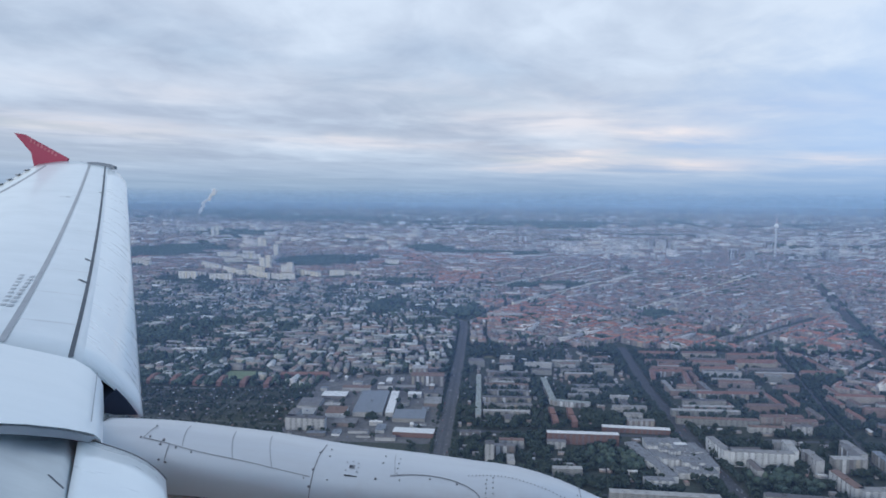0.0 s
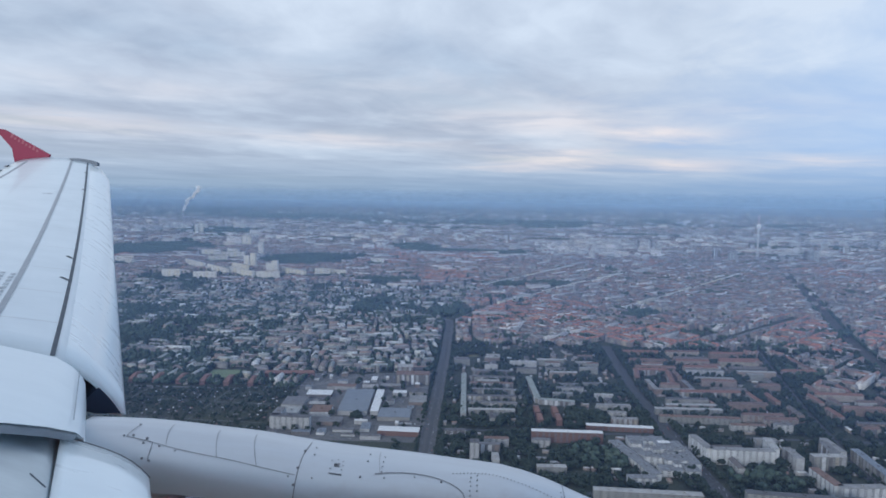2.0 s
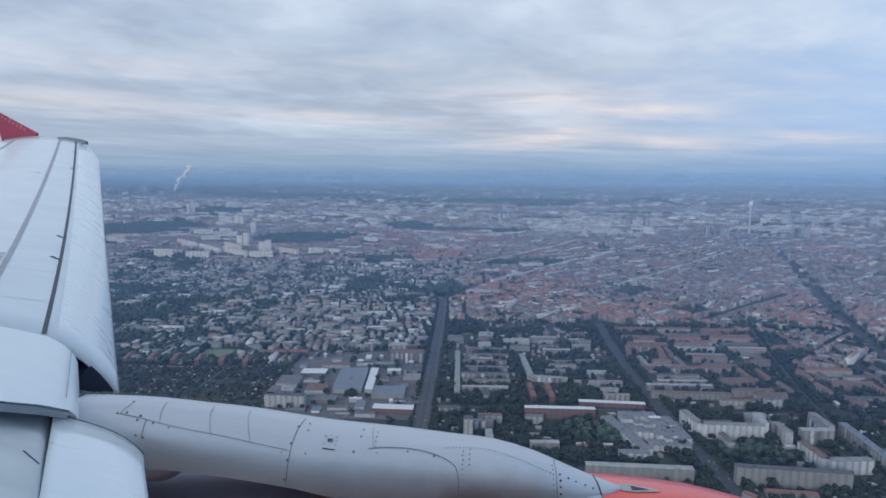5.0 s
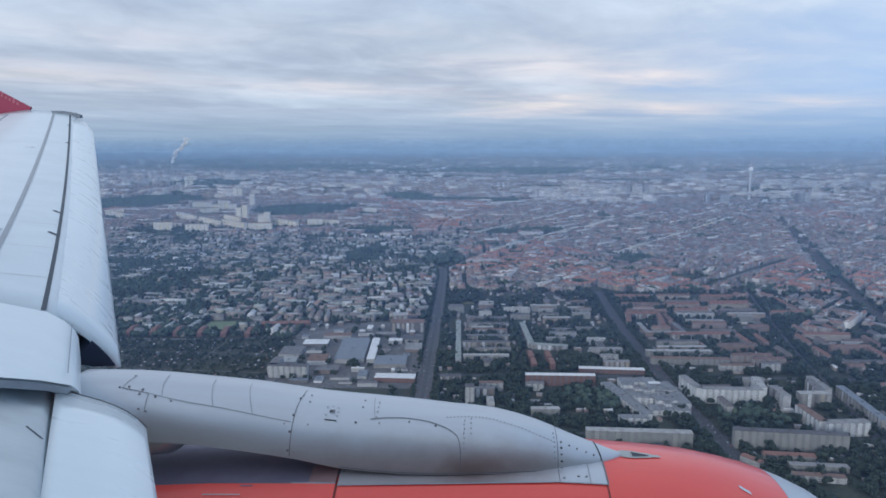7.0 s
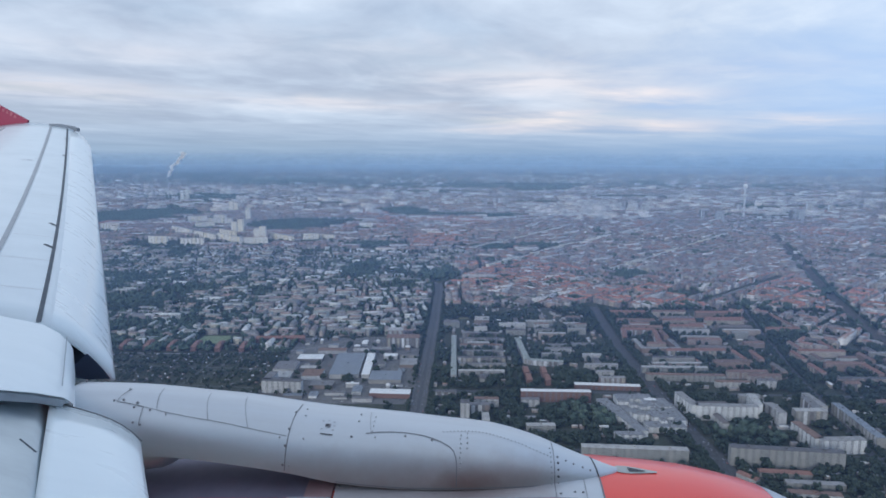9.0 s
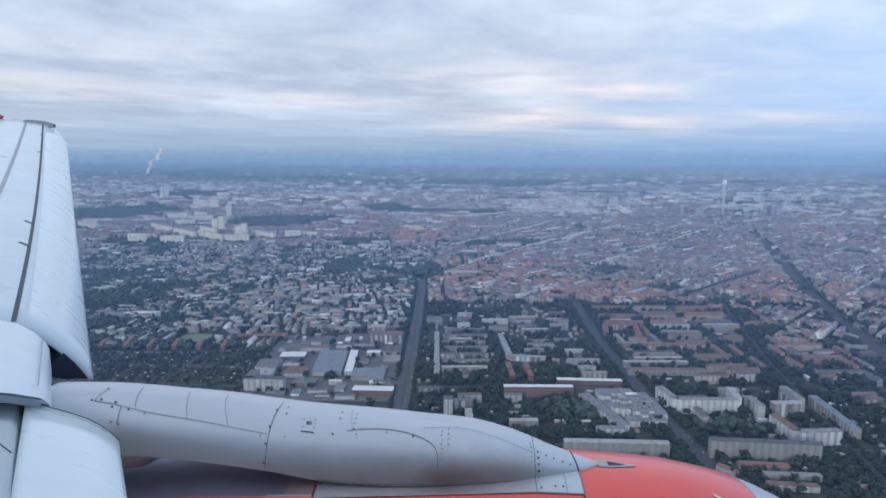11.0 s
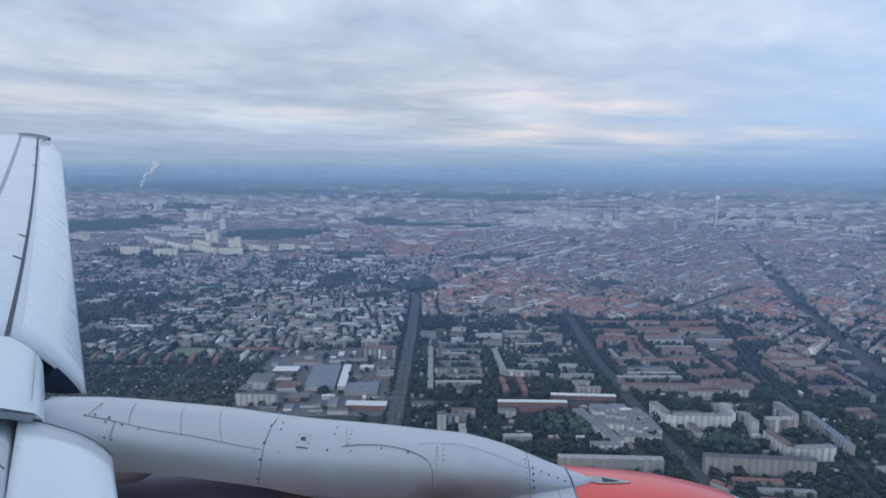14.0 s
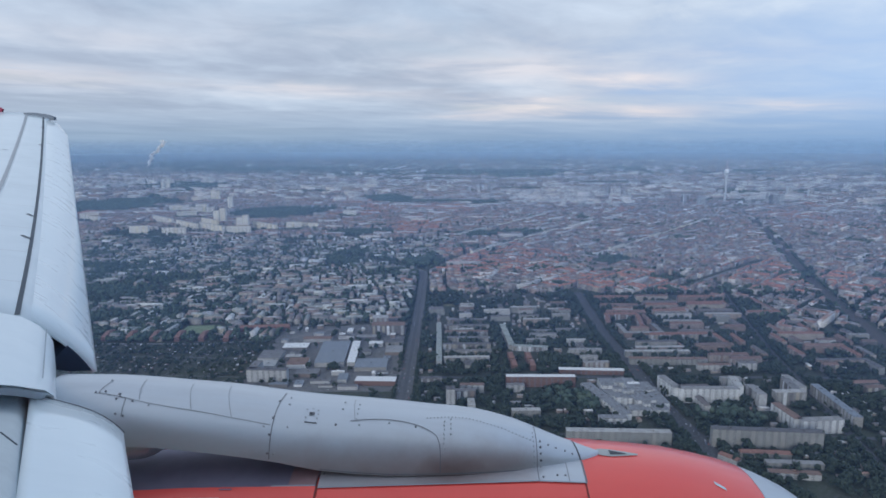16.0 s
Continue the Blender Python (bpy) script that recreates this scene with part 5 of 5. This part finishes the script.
for x0, y0, bw, bd, base in BLOCKS:
    if y0 > 5350 or not in_view(x0, y0, 250):
        continue
    kind = zone(x0, y0)
    if kind not in ("blocks", "far"):
        continue
    deg = base + 2 * math.sin(x0 * 0.0011) + 2 * math.sin(y0 * 0.0016)
    c, s = math.cos(radians(deg)), math.sin(radians(deg))
    green = greenery(x0, y0)
    if green > 0.44:
        continue
    warm = (-100 < x0 < 420 and 2380 < y0 < 2900) or (350 < x0 < 720 and 2130 < y0 < 2450) or (green < -0.30)
    for side in range(4):
        if side < 2 and rng.random() < 0.13:
            v = (-bd / 2 + 6.5, bd / 2 - 6.5)[side]
            if is_free(x0 - v * s, y0 + v * c, bw, 8, deg):
                pale.append((x0 - v * s, y0 + v * c, bw + 1, 13, rng.uniform(17, 23), deg, 0.0))
                continue
        n = max(1, round(bw / rng.uniform(20, 34))) if side < 2 else max(1, round((bd - 28) / 26))
        for k in range(n):
            if side < 2:
                l = bw / n
                u, v, d = (k + 0.5) * l - bw / 2, (-bd / 2 + 6.5, bd / 2 - 6.5)[side], 0
            else:
                l = (bd - 26) / n
                u, v, d = (-bw / 2 + 6.5, bw / 2 - 6.5)[side - 2], (k + 0.5) * l - (bd - 26) / 2, 90
            x, y = x0 + u * c - v * s, y0 + u * s + v * c
            if not is_free(x, y, l, 8, deg + d) or rng.random() < 0.05:
                continue
            h = rng.uniform(14, 18.5)
            if rng.random() < (0.84 if not warm else 0.95):
                (red if warm else gable).append((x, y, l + 0.5, 13, h, deg + d, rng.uniform(2.6, 4.6)))
            else:
                flat.append((x, y, l, 13, h + 2, deg + d, 0))
    courts.append((x0 + rng.uniform(-30, 30), y0 + rng.uniform(-8, 8)))
    courts.append((x0 + (bw / 2 + 8) * c, y0 + rng.uniform(-0.5, 0.5) * bd))
    for f in (-0.28, 0.0, 0.28):
        x, y = x0 + f * bw * c + rng.uniform(-5, 5), y0 + f * bw * s
        if rng.random() < 0.7 and is_free(x, y):
            flat.append((x, y, rng.uniform(0.4, 0.75) * bd, 10, rng.uniform(9, 17), deg + 90, 0))

# suburb of villas, rows and small blocks, packed round one another
tries = 3000
while tries:
    tries -= 1
    x, y = rng.uniform(-720, -160), rng.uniform(1735, 2320)
    lean = 8 + 90 * int(rng.random() < 0.4) + 10 * noise.noise(Vector((x * 0.003, y * 0.003, 6.0)))
    l, w = rng.uniform(24, 66), rng.uniform(11, 16)
    if zone(x, y) == "suburb" and is_free(x, y, l + 2, w + 5, lean):
        mark(x, y, l, w, lean)
        (duller if rng.random() < 0.55 else flat).append((x, y, l, w, rng.uniform(11, 18), lean, rng.uniform(3, 5)))
left = 15000
while left:
    left -= 1
    y = 1570 + 1740 * rng.random()
    x = rng.uniform(-0.8 * y, 60)
    if not in_view(x, y) or zone(x, y) != "suburb":
        continue
    patch = noise.noise(Vector((x * 0.0052, y * 0.0042, 11.0)))
    if patch < -0.22:
        continue
    lean = 6 + 22 * noise.noise(Vector((x * 0.0015, y * 0.0015, 2.0))) + 90 * int(noise.noise(Vector((x * 0.008, y * 0.007, 21.0))) > 0.18 or rng.random() < 0.1)
    big = rng.random() if patch < 0.25 else 0.5 + 0.5 * rng.random()
    l, w, h = (rng.uniform(11, 17), rng.uniform(9, 12), rng.uniform(7, 11)) if big < 0.10 else (rng.uniform(18, 62), rng.uniform(9, 13), rng.uniform(9, 17)) if big < 0.9 else (rng.uniform(34, 80), rng.uniform(20, 40), rng.uniform(7, 13))
    if not is_free(x, y, l + 3, w + 5, lean):
        continue
    mark(x, y, l, w, lean)
    (duller if rng.random() < 0.78 and w < 14 else flat).append((x, y, l, w, h, lean, rng.uniform(2.5, 5)))
# paths between the allotment gardens
for k in range(4):
    road("path", [(-985 + 8 * k, 1090 + 122 * k), (-720, 1098 + 118 * k), (-470, 1084 + 120 * k)], 2.4, YARD, "narrow worn path between allotment gardens", 0.05)
for k in range(2):
    road("path", [(-860 + 210 * k, 1010), (-845 + 206 * k, 1290), (-830 + 200 * k, 1540)], 2.4, YARD, "narrow worn path between allotment gardens", 0.05)
# allotment huts
huts = []
for _ in range(620):
    x, y = rng.uniform(-1000, -460), rng.uniform(1000, 1545)
    if is_free(x, y):
        huts.append((x, y, rng.uniform(4, 7), 4, 2.6, rng.uniform(0, 180), 1.2))
stuff("garden_huts", houses_mesh("garden_huts", huts, [HUT, FLATS]), "small wooden huts scattered over allotment gardens", "huts")
# long pale buildings standing out of the middle distance
for _ in range(760):
    y = 4300 + 4600 * rng.random() ** 1.1
    x = -0.058 * y + rng.uniform(-0.72, 0.82) * y
    if noise.noise(Vector((x * 0.0009, y * 0.0008, 17.0))) < -0.05 or in_wood(x, y) or (y < 5300 and not is_free(x, y, 60, 12)):
        continue
    pale.append((x, y, rng.uniform(50, 190), rng.uniform(13, 18), rng.uniform(17, 28) * (1.5 if rng.random() < 0.06 else 1.0), rng.uniform(-14, 14) + (0 if x < 0.1 * y else 20), 0.0))
# denser clusters of pale blocks: the new centre and the works at the edge of town
for cx, cy, rx, ry, n in ((760, 5500, 520, 650, 120), (1250, 5750, 260, 420, 60), (-3650, 7600, 520, 1000, 70), (-1150, 6900, 420, 500, 36), (2500, 5600, 420, 420, 46)):
    for _ in range(n):
        x, y = cx + rng.normal() * rx * 0.5, cy + rng.normal() * ry * 0.5
        if not in_wood(x, y) and in_view(x, y):
            pale.append((x, y, rng.uniform(30, 110), rng.uniform(14, 24), rng.uniform(20, 44) * (1.5 if rng.random() < 0.1 else 1.0), rng.uniform(-12, 30), 0.0))
# far town, thinning out with distance
tries = 0
while tries < 46000:
    tries += 1
    y = 5200 + 15200 * rng.random() ** 1.15
    x = -0.058 * y + rng.uniform(-0.74, 0.84) * y
    if in_wood(x, y) or (y > 9500 + 3800 * noise.noise(Vector((x * 0.0003, 2.0, y * 0.0002))) and rng.random() < 0.72 - 0.00006 * max(0, x + 0.2 * y)):
        continue
    patch = noise.noise(Vector((x * 0.0006, y * 0.00035, 3.0))) + 0.4 * noise.noise(Vector((x * 0.002, y * 0.001, 9.0)))
    if patch < -0.3:
        continue
    l = rng.uniform(28, 130)
    if rng.random() < (0.16 if 6000 < y < 8600 and noise.noise(Vector((x * 0.0011, y * 0.0012, 14.0))) > 0.12 else 0.03):
        pale.append((x, y, rng.uniform(50, 130), rng.uniform(14, 40), rng.uniform(20, 46), 4 + rng.uniform(-12, 12), 0.0))
        continue
    row = (x, y, l, rng.uniform(11, 18), rng.uniform(9, 22) * (1.9 if rng.random() < 0.05 else 1.0), 4 + 90 * int(rng.integers(0, 2)) + rng.uniform(-9, 9))
    (flat if rng.random() < 0.45 else gable).append((*row, 0.0 if rng.random() < 0.45 else 4.0))
gable = [g if g[6] > 0.1 else (*g[:6], 3.0) for g in gable]
flat = [(*g[:6], 0.0) for g in flat]
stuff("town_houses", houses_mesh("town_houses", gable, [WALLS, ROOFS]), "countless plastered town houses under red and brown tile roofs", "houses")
stuff("suburb_houses", houses_mesh("suburb_houses", duller, [DULL_WALLS, DULL_ROOFS]), "villas and rows under dull brown and grey roofs", "houses")
stuff("red_roofed_houses", houses_mesh("red_roofed_houses", red, [WALLS, RED_ROOFS]), "blocks of town houses under orange-red tile roofs", "houses")
stuff("pale_blocks", houses_mesh("pale_blocks", pale, [PALE_ROWS, FLATS]), "scattered pale slab blocks in the distance", "houses")
stuff("flat_roofed_houses", houses_mesh("flat_roofed_houses", flat, [WALLS, FLATS]), "countless town houses and sheds under flat grey roofs", "houses")

# lawns between the blocks
lawns = 0
while lawns < 34:
    x, y = rng.uniform(-60, 1250), rng.uniform(1000, 1980)
    lx, ly, deg = rng.uniform(22, 60), rng.uniform(16, 40), rng.uniform(-4, 8)
    lawns += 1
    if zone(x, y) != "slabs" or not is_free(x, y, lx, ly, deg):
        continue
    bm = bmesh.new()
    box(bm, lx * K, ly * K, 0.03, pose(x * K, y * K, 0, 0, 0, deg))
    tagged(part("lawn", bm, LAWN if lawns % 3 else MEADOW), "mown lawn between the blocks of flats", "lawn", "", "structure")
    mark(x, y, lx * 0.8, ly * 0.8, deg)

# garages, sheds and pavilions in the yards
small = []
for _ in range(2600):
    x, y = rng.uniform(-100, 1350), rng.uniform(905, 2060)
    l, w, deg = rng.uniform(7, 24), rng.uniform(5, 9), 3 + 90 * int(rng.integers(0, 2)) + rng.uniform(-4, 4)
    if zone(x, y) == "slabs" and len(small) < 520 and is_free(x, y, l + 4, w + 4, deg):
        mark(x, y, l, w, deg)
        small.append((x, y, l, w, rng.uniform(2.8, 7), deg, 0.0 if rng.random() < 0.6 else 1.8))
stuff("yard_buildings", houses_mesh("yard_buildings", small, [WALLS, FLATS]), "garages, sheds and pavilions between the blocks of flats", "sheds")

# ---- trees ----
near_rows, far_rows = [], []
for _ in range(28500):
    y = 860 + 1250 * rng.random()
    x = rng.uniform(-1300, 1650)
    if not in_view(x, y):
        continue
    kind = zone(x, y)
    if kind == "works" and rng.random() < 0.85:
        continue
    grove = noise.noise(Vector((x * 0.011, y * 0.011, 1.0)))
    if kind not in ("wood", "allotment") and grove < -0.12 + (0.1 if kind == "suburb" else 0):
        continue
    if not is_free(x, y) or (kind == "suburb" and x > -720 and rng.random() < 0.5):
        continue
    size = rng.uniform(5.5, 10.5) if kind != "allotment" else rng.uniform(2.5, 6)
    near_rows += tree_rows(x, y, size, 11 if y < 1400 else 4 if y < 1600 else 3)
for _ in range(11000):
    y = 1560 + 1300 * rng.random() ** 1.3
    x = rng.uniform(-0.8 * y, 0)
    if in_view(x, y) and zone(x, y) == "suburb" and is_free(x, y) and not (x > -720 and y < 2320 and rng.random() < 0.55):
        far_rows += tree_rows(x, y, rng.uniform(6, 11), 2)
# thickets and garden squares in the suburb and between the blocks
for _ in range(150):
    y = 1650 + 3400 * rng.random()
    x = rng.uniform(-0.78 * y, 0.66 * y)
    if zone(x, y) not in ("suburb", "blocks"):
        continue
    lx, ly = rng.uniform(25, 110), rng.uniform(14, 45)
    for _ in range(int(lx * ly / 60)):
        far_rows += tree_rows(x + rng.normal() * lx * 0.5, y + rng.normal() * ly * 0.5, rng.uniform(8, 13), 2)
# tall old trees in the yards between the near slabs
for _ in range(1500):
    x, y = rng.uniform(-90, 900), rng.uniform(880, 1460)
    if zone(x, y) == "slabs" and is_free(x, y) and noise.noise(Vector((x * 0.016, y * 0.016, 31.0))) > -0.1:
        near_rows += tree_rows(x, y, rng.uniform(8, 13), 12)
# rows of street trees
for line, off, big in ((AVENUE, 20, 0.62), (BROAD, 22, 1.0), ([(640, 900), (682, 1196), (731, 1501), (787, 1785), (849, 2078)], 10, 0.72)):
    for (x0, y0), (x1, y1) in zip(line, line[1:]):
        n = int(math.hypot(x1 - x0, y1 - y0) / 11)
        for k in range(n):
            for side in (-1, 1):
                if rng.random() < 0.8:
                    near_rows += tree_rows(x0 + (x1 - x0) * k / n + side * off + rng.uniform(-2, 2), y0 + (y1 - y0) * k / n, rng.uniform(7.5, 12) * big, 12)
for _ in range(42000):
    y = 2050 + 3200 * rng.random()
    x = rng.uniform(-3400, 3900)
    if not in_view(x, y):
        continue
    kind = zone(x, y)
    grove = noise.noise(Vector((x * 0.006, y * 0.006, 4.0)))
    green = greenery(x, y)
    if kind == "blocks" and green < 0.44 and (grove < 0.05 or rng.random() < 0.35):
        continue
    if kind == "suburb" and grove < -0.28:
        continue
    if kind != "wood" and not is_free(x, y):
        continue
    far_rows += tree_rows(x, y, rng.uniform(6.5, 12), 2)
for x, y in estate_trees:
    far_rows += tree_rows(x, y, rng.uniform(6, 10), 2)
for x, y in courts:
    if is_free(x, y) and rng.random() < 0.75:
        far_rows += tree_rows(x, y, rng.uniform(7, 11), 2)
for a, b, c, d in WOODS:
    wide = max(1.0, math.sqrt(c * d / 215000))
    for _ in range(int(min(5200, math.pi * c * d / 130))):
        r, w = rng.random() ** 0.55 * 1.3, rng.uniform(0, 6.28)
        if r > 0.8 + 0.45 * noise.noise(Vector((math.cos(w) * 3 + a, math.sin(w) * 3, r * 4))):
            continue
        x, y = a + c * r * math.cos(w), b + d * r * math.sin(w)
        if y < 4000 and not is_free(x, y):
            continue
        far_rows.append((x, y, rng.uniform(6, 11), rng.uniform(6, 9) * wide, rng.uniform(6, 10)))
for _ in range(34000):
    y = 5200 + 14800 * rng.random()
    x = -0.058 * y + rng.uniform(-0.74, 0.84) * y
    patch = noise.noise(Vector((x * 0.0006, y * 0.00035, 3.0))) + 0.4 * noise.noise(Vector((x * 0.002, y * 0.001, 9.0)))
    if patch < -0.3 or rng.random() < 0.12 or (y > 9500 + 3800 * noise.noise(Vector((x * 0.0003, 2.0, y * 0.0002))) and rng.random() < 0.75 - 0.00006 * max(0, x + 0.2 * y)):
        r = rng.uniform(14, 34) if patch > -0.3 else rng.uniform(24, 52)
        far_rows.append((x, y, 6, r, rng.uniform(9, 15)))
# lines of trees along the railway cutting
for (x0, y0), (x1, y1) in (((1103, 1804), (1235, 2305)), ((1235, 2305), (1400, 2803)), ((1400, 2803), (1560, 3271)), ((1560, 3271), (1690, 3700))):
    for k in range(50):
        for side in (-1, 1):
            f = k / 50
            far_rows += tree_rows(x0 + (x1 - x0) * f + side * 24, y0 + (y1 - y0) * f, rng.uniform(5, 8), 2)
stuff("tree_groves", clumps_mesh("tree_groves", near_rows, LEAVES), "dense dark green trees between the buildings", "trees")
stuff("distant_trees", clumps_mesh("distant_trees", far_rows, FAR_LEAVES), "distant woods and garden trees, leaf green paled for haze", "trees")


# single trees of their own near the avenue
def tree_meshes(k):
    bm = loft([[Vector((r * K * math.cos(a) + dx * K, r * K * math.sin(a), z * K)) for a in span(0, 2 * math.pi * 7 / 8, 8)] for z, r, dx in ((-0.5, 0.55, 0), (3, 0.4, 0.1), (6, 0.28, -0.1 * k), (9, 0.12, 0.2))], True, True)
    for j in range(4):
        m = pose(0, 0, (3.5 + j) * K, 0, 48, 90 * j + 20 * k)
        bmesh.ops.create_cone(bm, cap_ends=True, segments=5, radius1=0.16 * K, radius2=0.05 * K, depth=4 * K, matrix=m @ Matrix.Translation((0, 0, 2 * K)))
    trunk = bpy.data.meshes.new("trunk")
    bm.to_mesh(trunk)
    bm.free()
    trunk.materials.append(BARK)
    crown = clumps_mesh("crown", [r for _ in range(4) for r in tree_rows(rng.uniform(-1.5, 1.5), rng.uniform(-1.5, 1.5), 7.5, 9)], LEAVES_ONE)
    return trunk, crown


kinds = [tree_meshes(k) for k in range(5)]
placed = 0
while placed < 170:
    x, y = rng.uniform(-60, 1100), rng.uniform(900, 1420)
    if not is_free(x, y) or not in_view(x, y):
        continue
    t = tagged(new("tree"), "leafy dark green street tree", "tree", "trees between the blocks")
    t.matrix_basis = pose(x * K, y * K, 0, 0, 0, rng.uniform(0, 360)) @ Matrix.Scale(rng.uniform(0.75, 1.2), 4)
    trunk, crown = kinds[placed % 5]
    shared("trunk", trunk, t)
    shared("crown", crown, t)
    placed += 1

# parked and waiting cars
bm = bmesh.new()
box(bm, 4.3 * K, 1.8 * K, 0.75 * K, Matrix.Translation((0, 0, 0.3 * K)))
bmesh.ops.bevel(bm, geom=bm.edges[:], offset=0.05, segments=1, affect="EDGES")
body_me = bpy.data.meshes.new("body")
bm.to_mesh(body_me)
bm.free()
body_me.materials.append(CAR_PAINT)
bm = loft([[Vector((sx * K, sy * K, z * K)) for sx, sy in ((-a, -b), (c, -b), (c, b), (-a, b))] for z, a, b, c in ((1.04, 1.9, 0.85, 1.1), (1.5, 1.5, 0.7, 0.5))], True, True)
cabin_me = bpy.data.meshes.new("cabin")
bm.to_mesh(cabin_me)
bm.free()
cabin_me.materials.append(GLAZING)
bm = bmesh.new()
bmesh.ops.create_cone(bm, cap_ends=True, segments=8, radius1=0.33 * K, radius2=0.33 * K, depth=0.2 * K, matrix=pose(0, 0, 0, 90))
wheel_me = bpy.data.meshes.new("wheel")
bm.to_mesh(wheel_me)
bm.free()
wheel_me.materials.append(SEAL)
for i in range(190):
    line = (AVENUE, BROAD)[i % 2]
    k = int(rng.integers(0, 3))
    f = rng.random()
    (x0, y0), (x1, y1) = line[k], line[k + 1]
    off = (-11.5, -8.5, -5.5, 5.5, 8.5, 11.5)[int(rng.integers(0, 6))] * 1.25
    car = tagged(new("car"), "small car on the grey street", "car", "cars in the streets")
    car.matrix_basis = pose((x0 + (x1 - x0) * f + off) * K, (y0 + (y1 - y0) * f) * K, 0.08, 0, 0, 90)
    shared("body", body_me, car)
    shared("cabin", cabin_me, car)
    for sx in (-1.35, 1.35):
        for sy in (-0.85, 0.85):
            shared("wheel", wheel_me, car, Matrix.Translation((sx * K, sy * K, 0.33 * K)))

yard_cars = 0
while yard_cars < 70:
    x, y = rng.uniform(-455, -140), rng.uniform(1255, 1700)
    if not is_free(x, y, 8, 8):
        continue
    yard_cars += 1
    car = tagged(new("car"), "small car parked on the paved factory yard", "car", "cars in the yard")
    car.matrix_basis = pose(x * K, y * K, 0.03, 0, 0, 3 + 90 * int(rng.integers(0, 2)))
    shared("body", body_me, car)
    shared("cabin", cabin_me, car)
    for sx in (-1.35, 1.35):
        for sy in (-0.85, 0.85):
            shared("wheel", wheel_me, car, Matrix.Translation((sx * K, sy * K, 0.33 * K)))

# tinted sheets added to imitate haze, thicker with distance; the near ones lie below the eye
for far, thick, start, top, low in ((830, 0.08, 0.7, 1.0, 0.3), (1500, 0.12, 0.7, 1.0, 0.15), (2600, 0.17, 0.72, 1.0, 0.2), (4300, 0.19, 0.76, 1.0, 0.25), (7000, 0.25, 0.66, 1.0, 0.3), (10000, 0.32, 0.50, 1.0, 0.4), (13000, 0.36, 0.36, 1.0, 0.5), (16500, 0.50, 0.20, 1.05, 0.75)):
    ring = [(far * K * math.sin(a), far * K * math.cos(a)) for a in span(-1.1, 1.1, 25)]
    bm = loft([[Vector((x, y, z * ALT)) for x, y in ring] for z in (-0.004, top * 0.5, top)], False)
    air = haze_material("haze_sheet_tint", thick, (0.27, 0.46, 0.95) if far < 2000 else (0.365, 0.55, 0.865) if far < 6000 else (0.425, 0.60, 0.86), start, top, low)
    tagged(part("haze_sheet", bm, air), "upright translucent blue sheet standing in for distance haze", "haze", "", "structure")
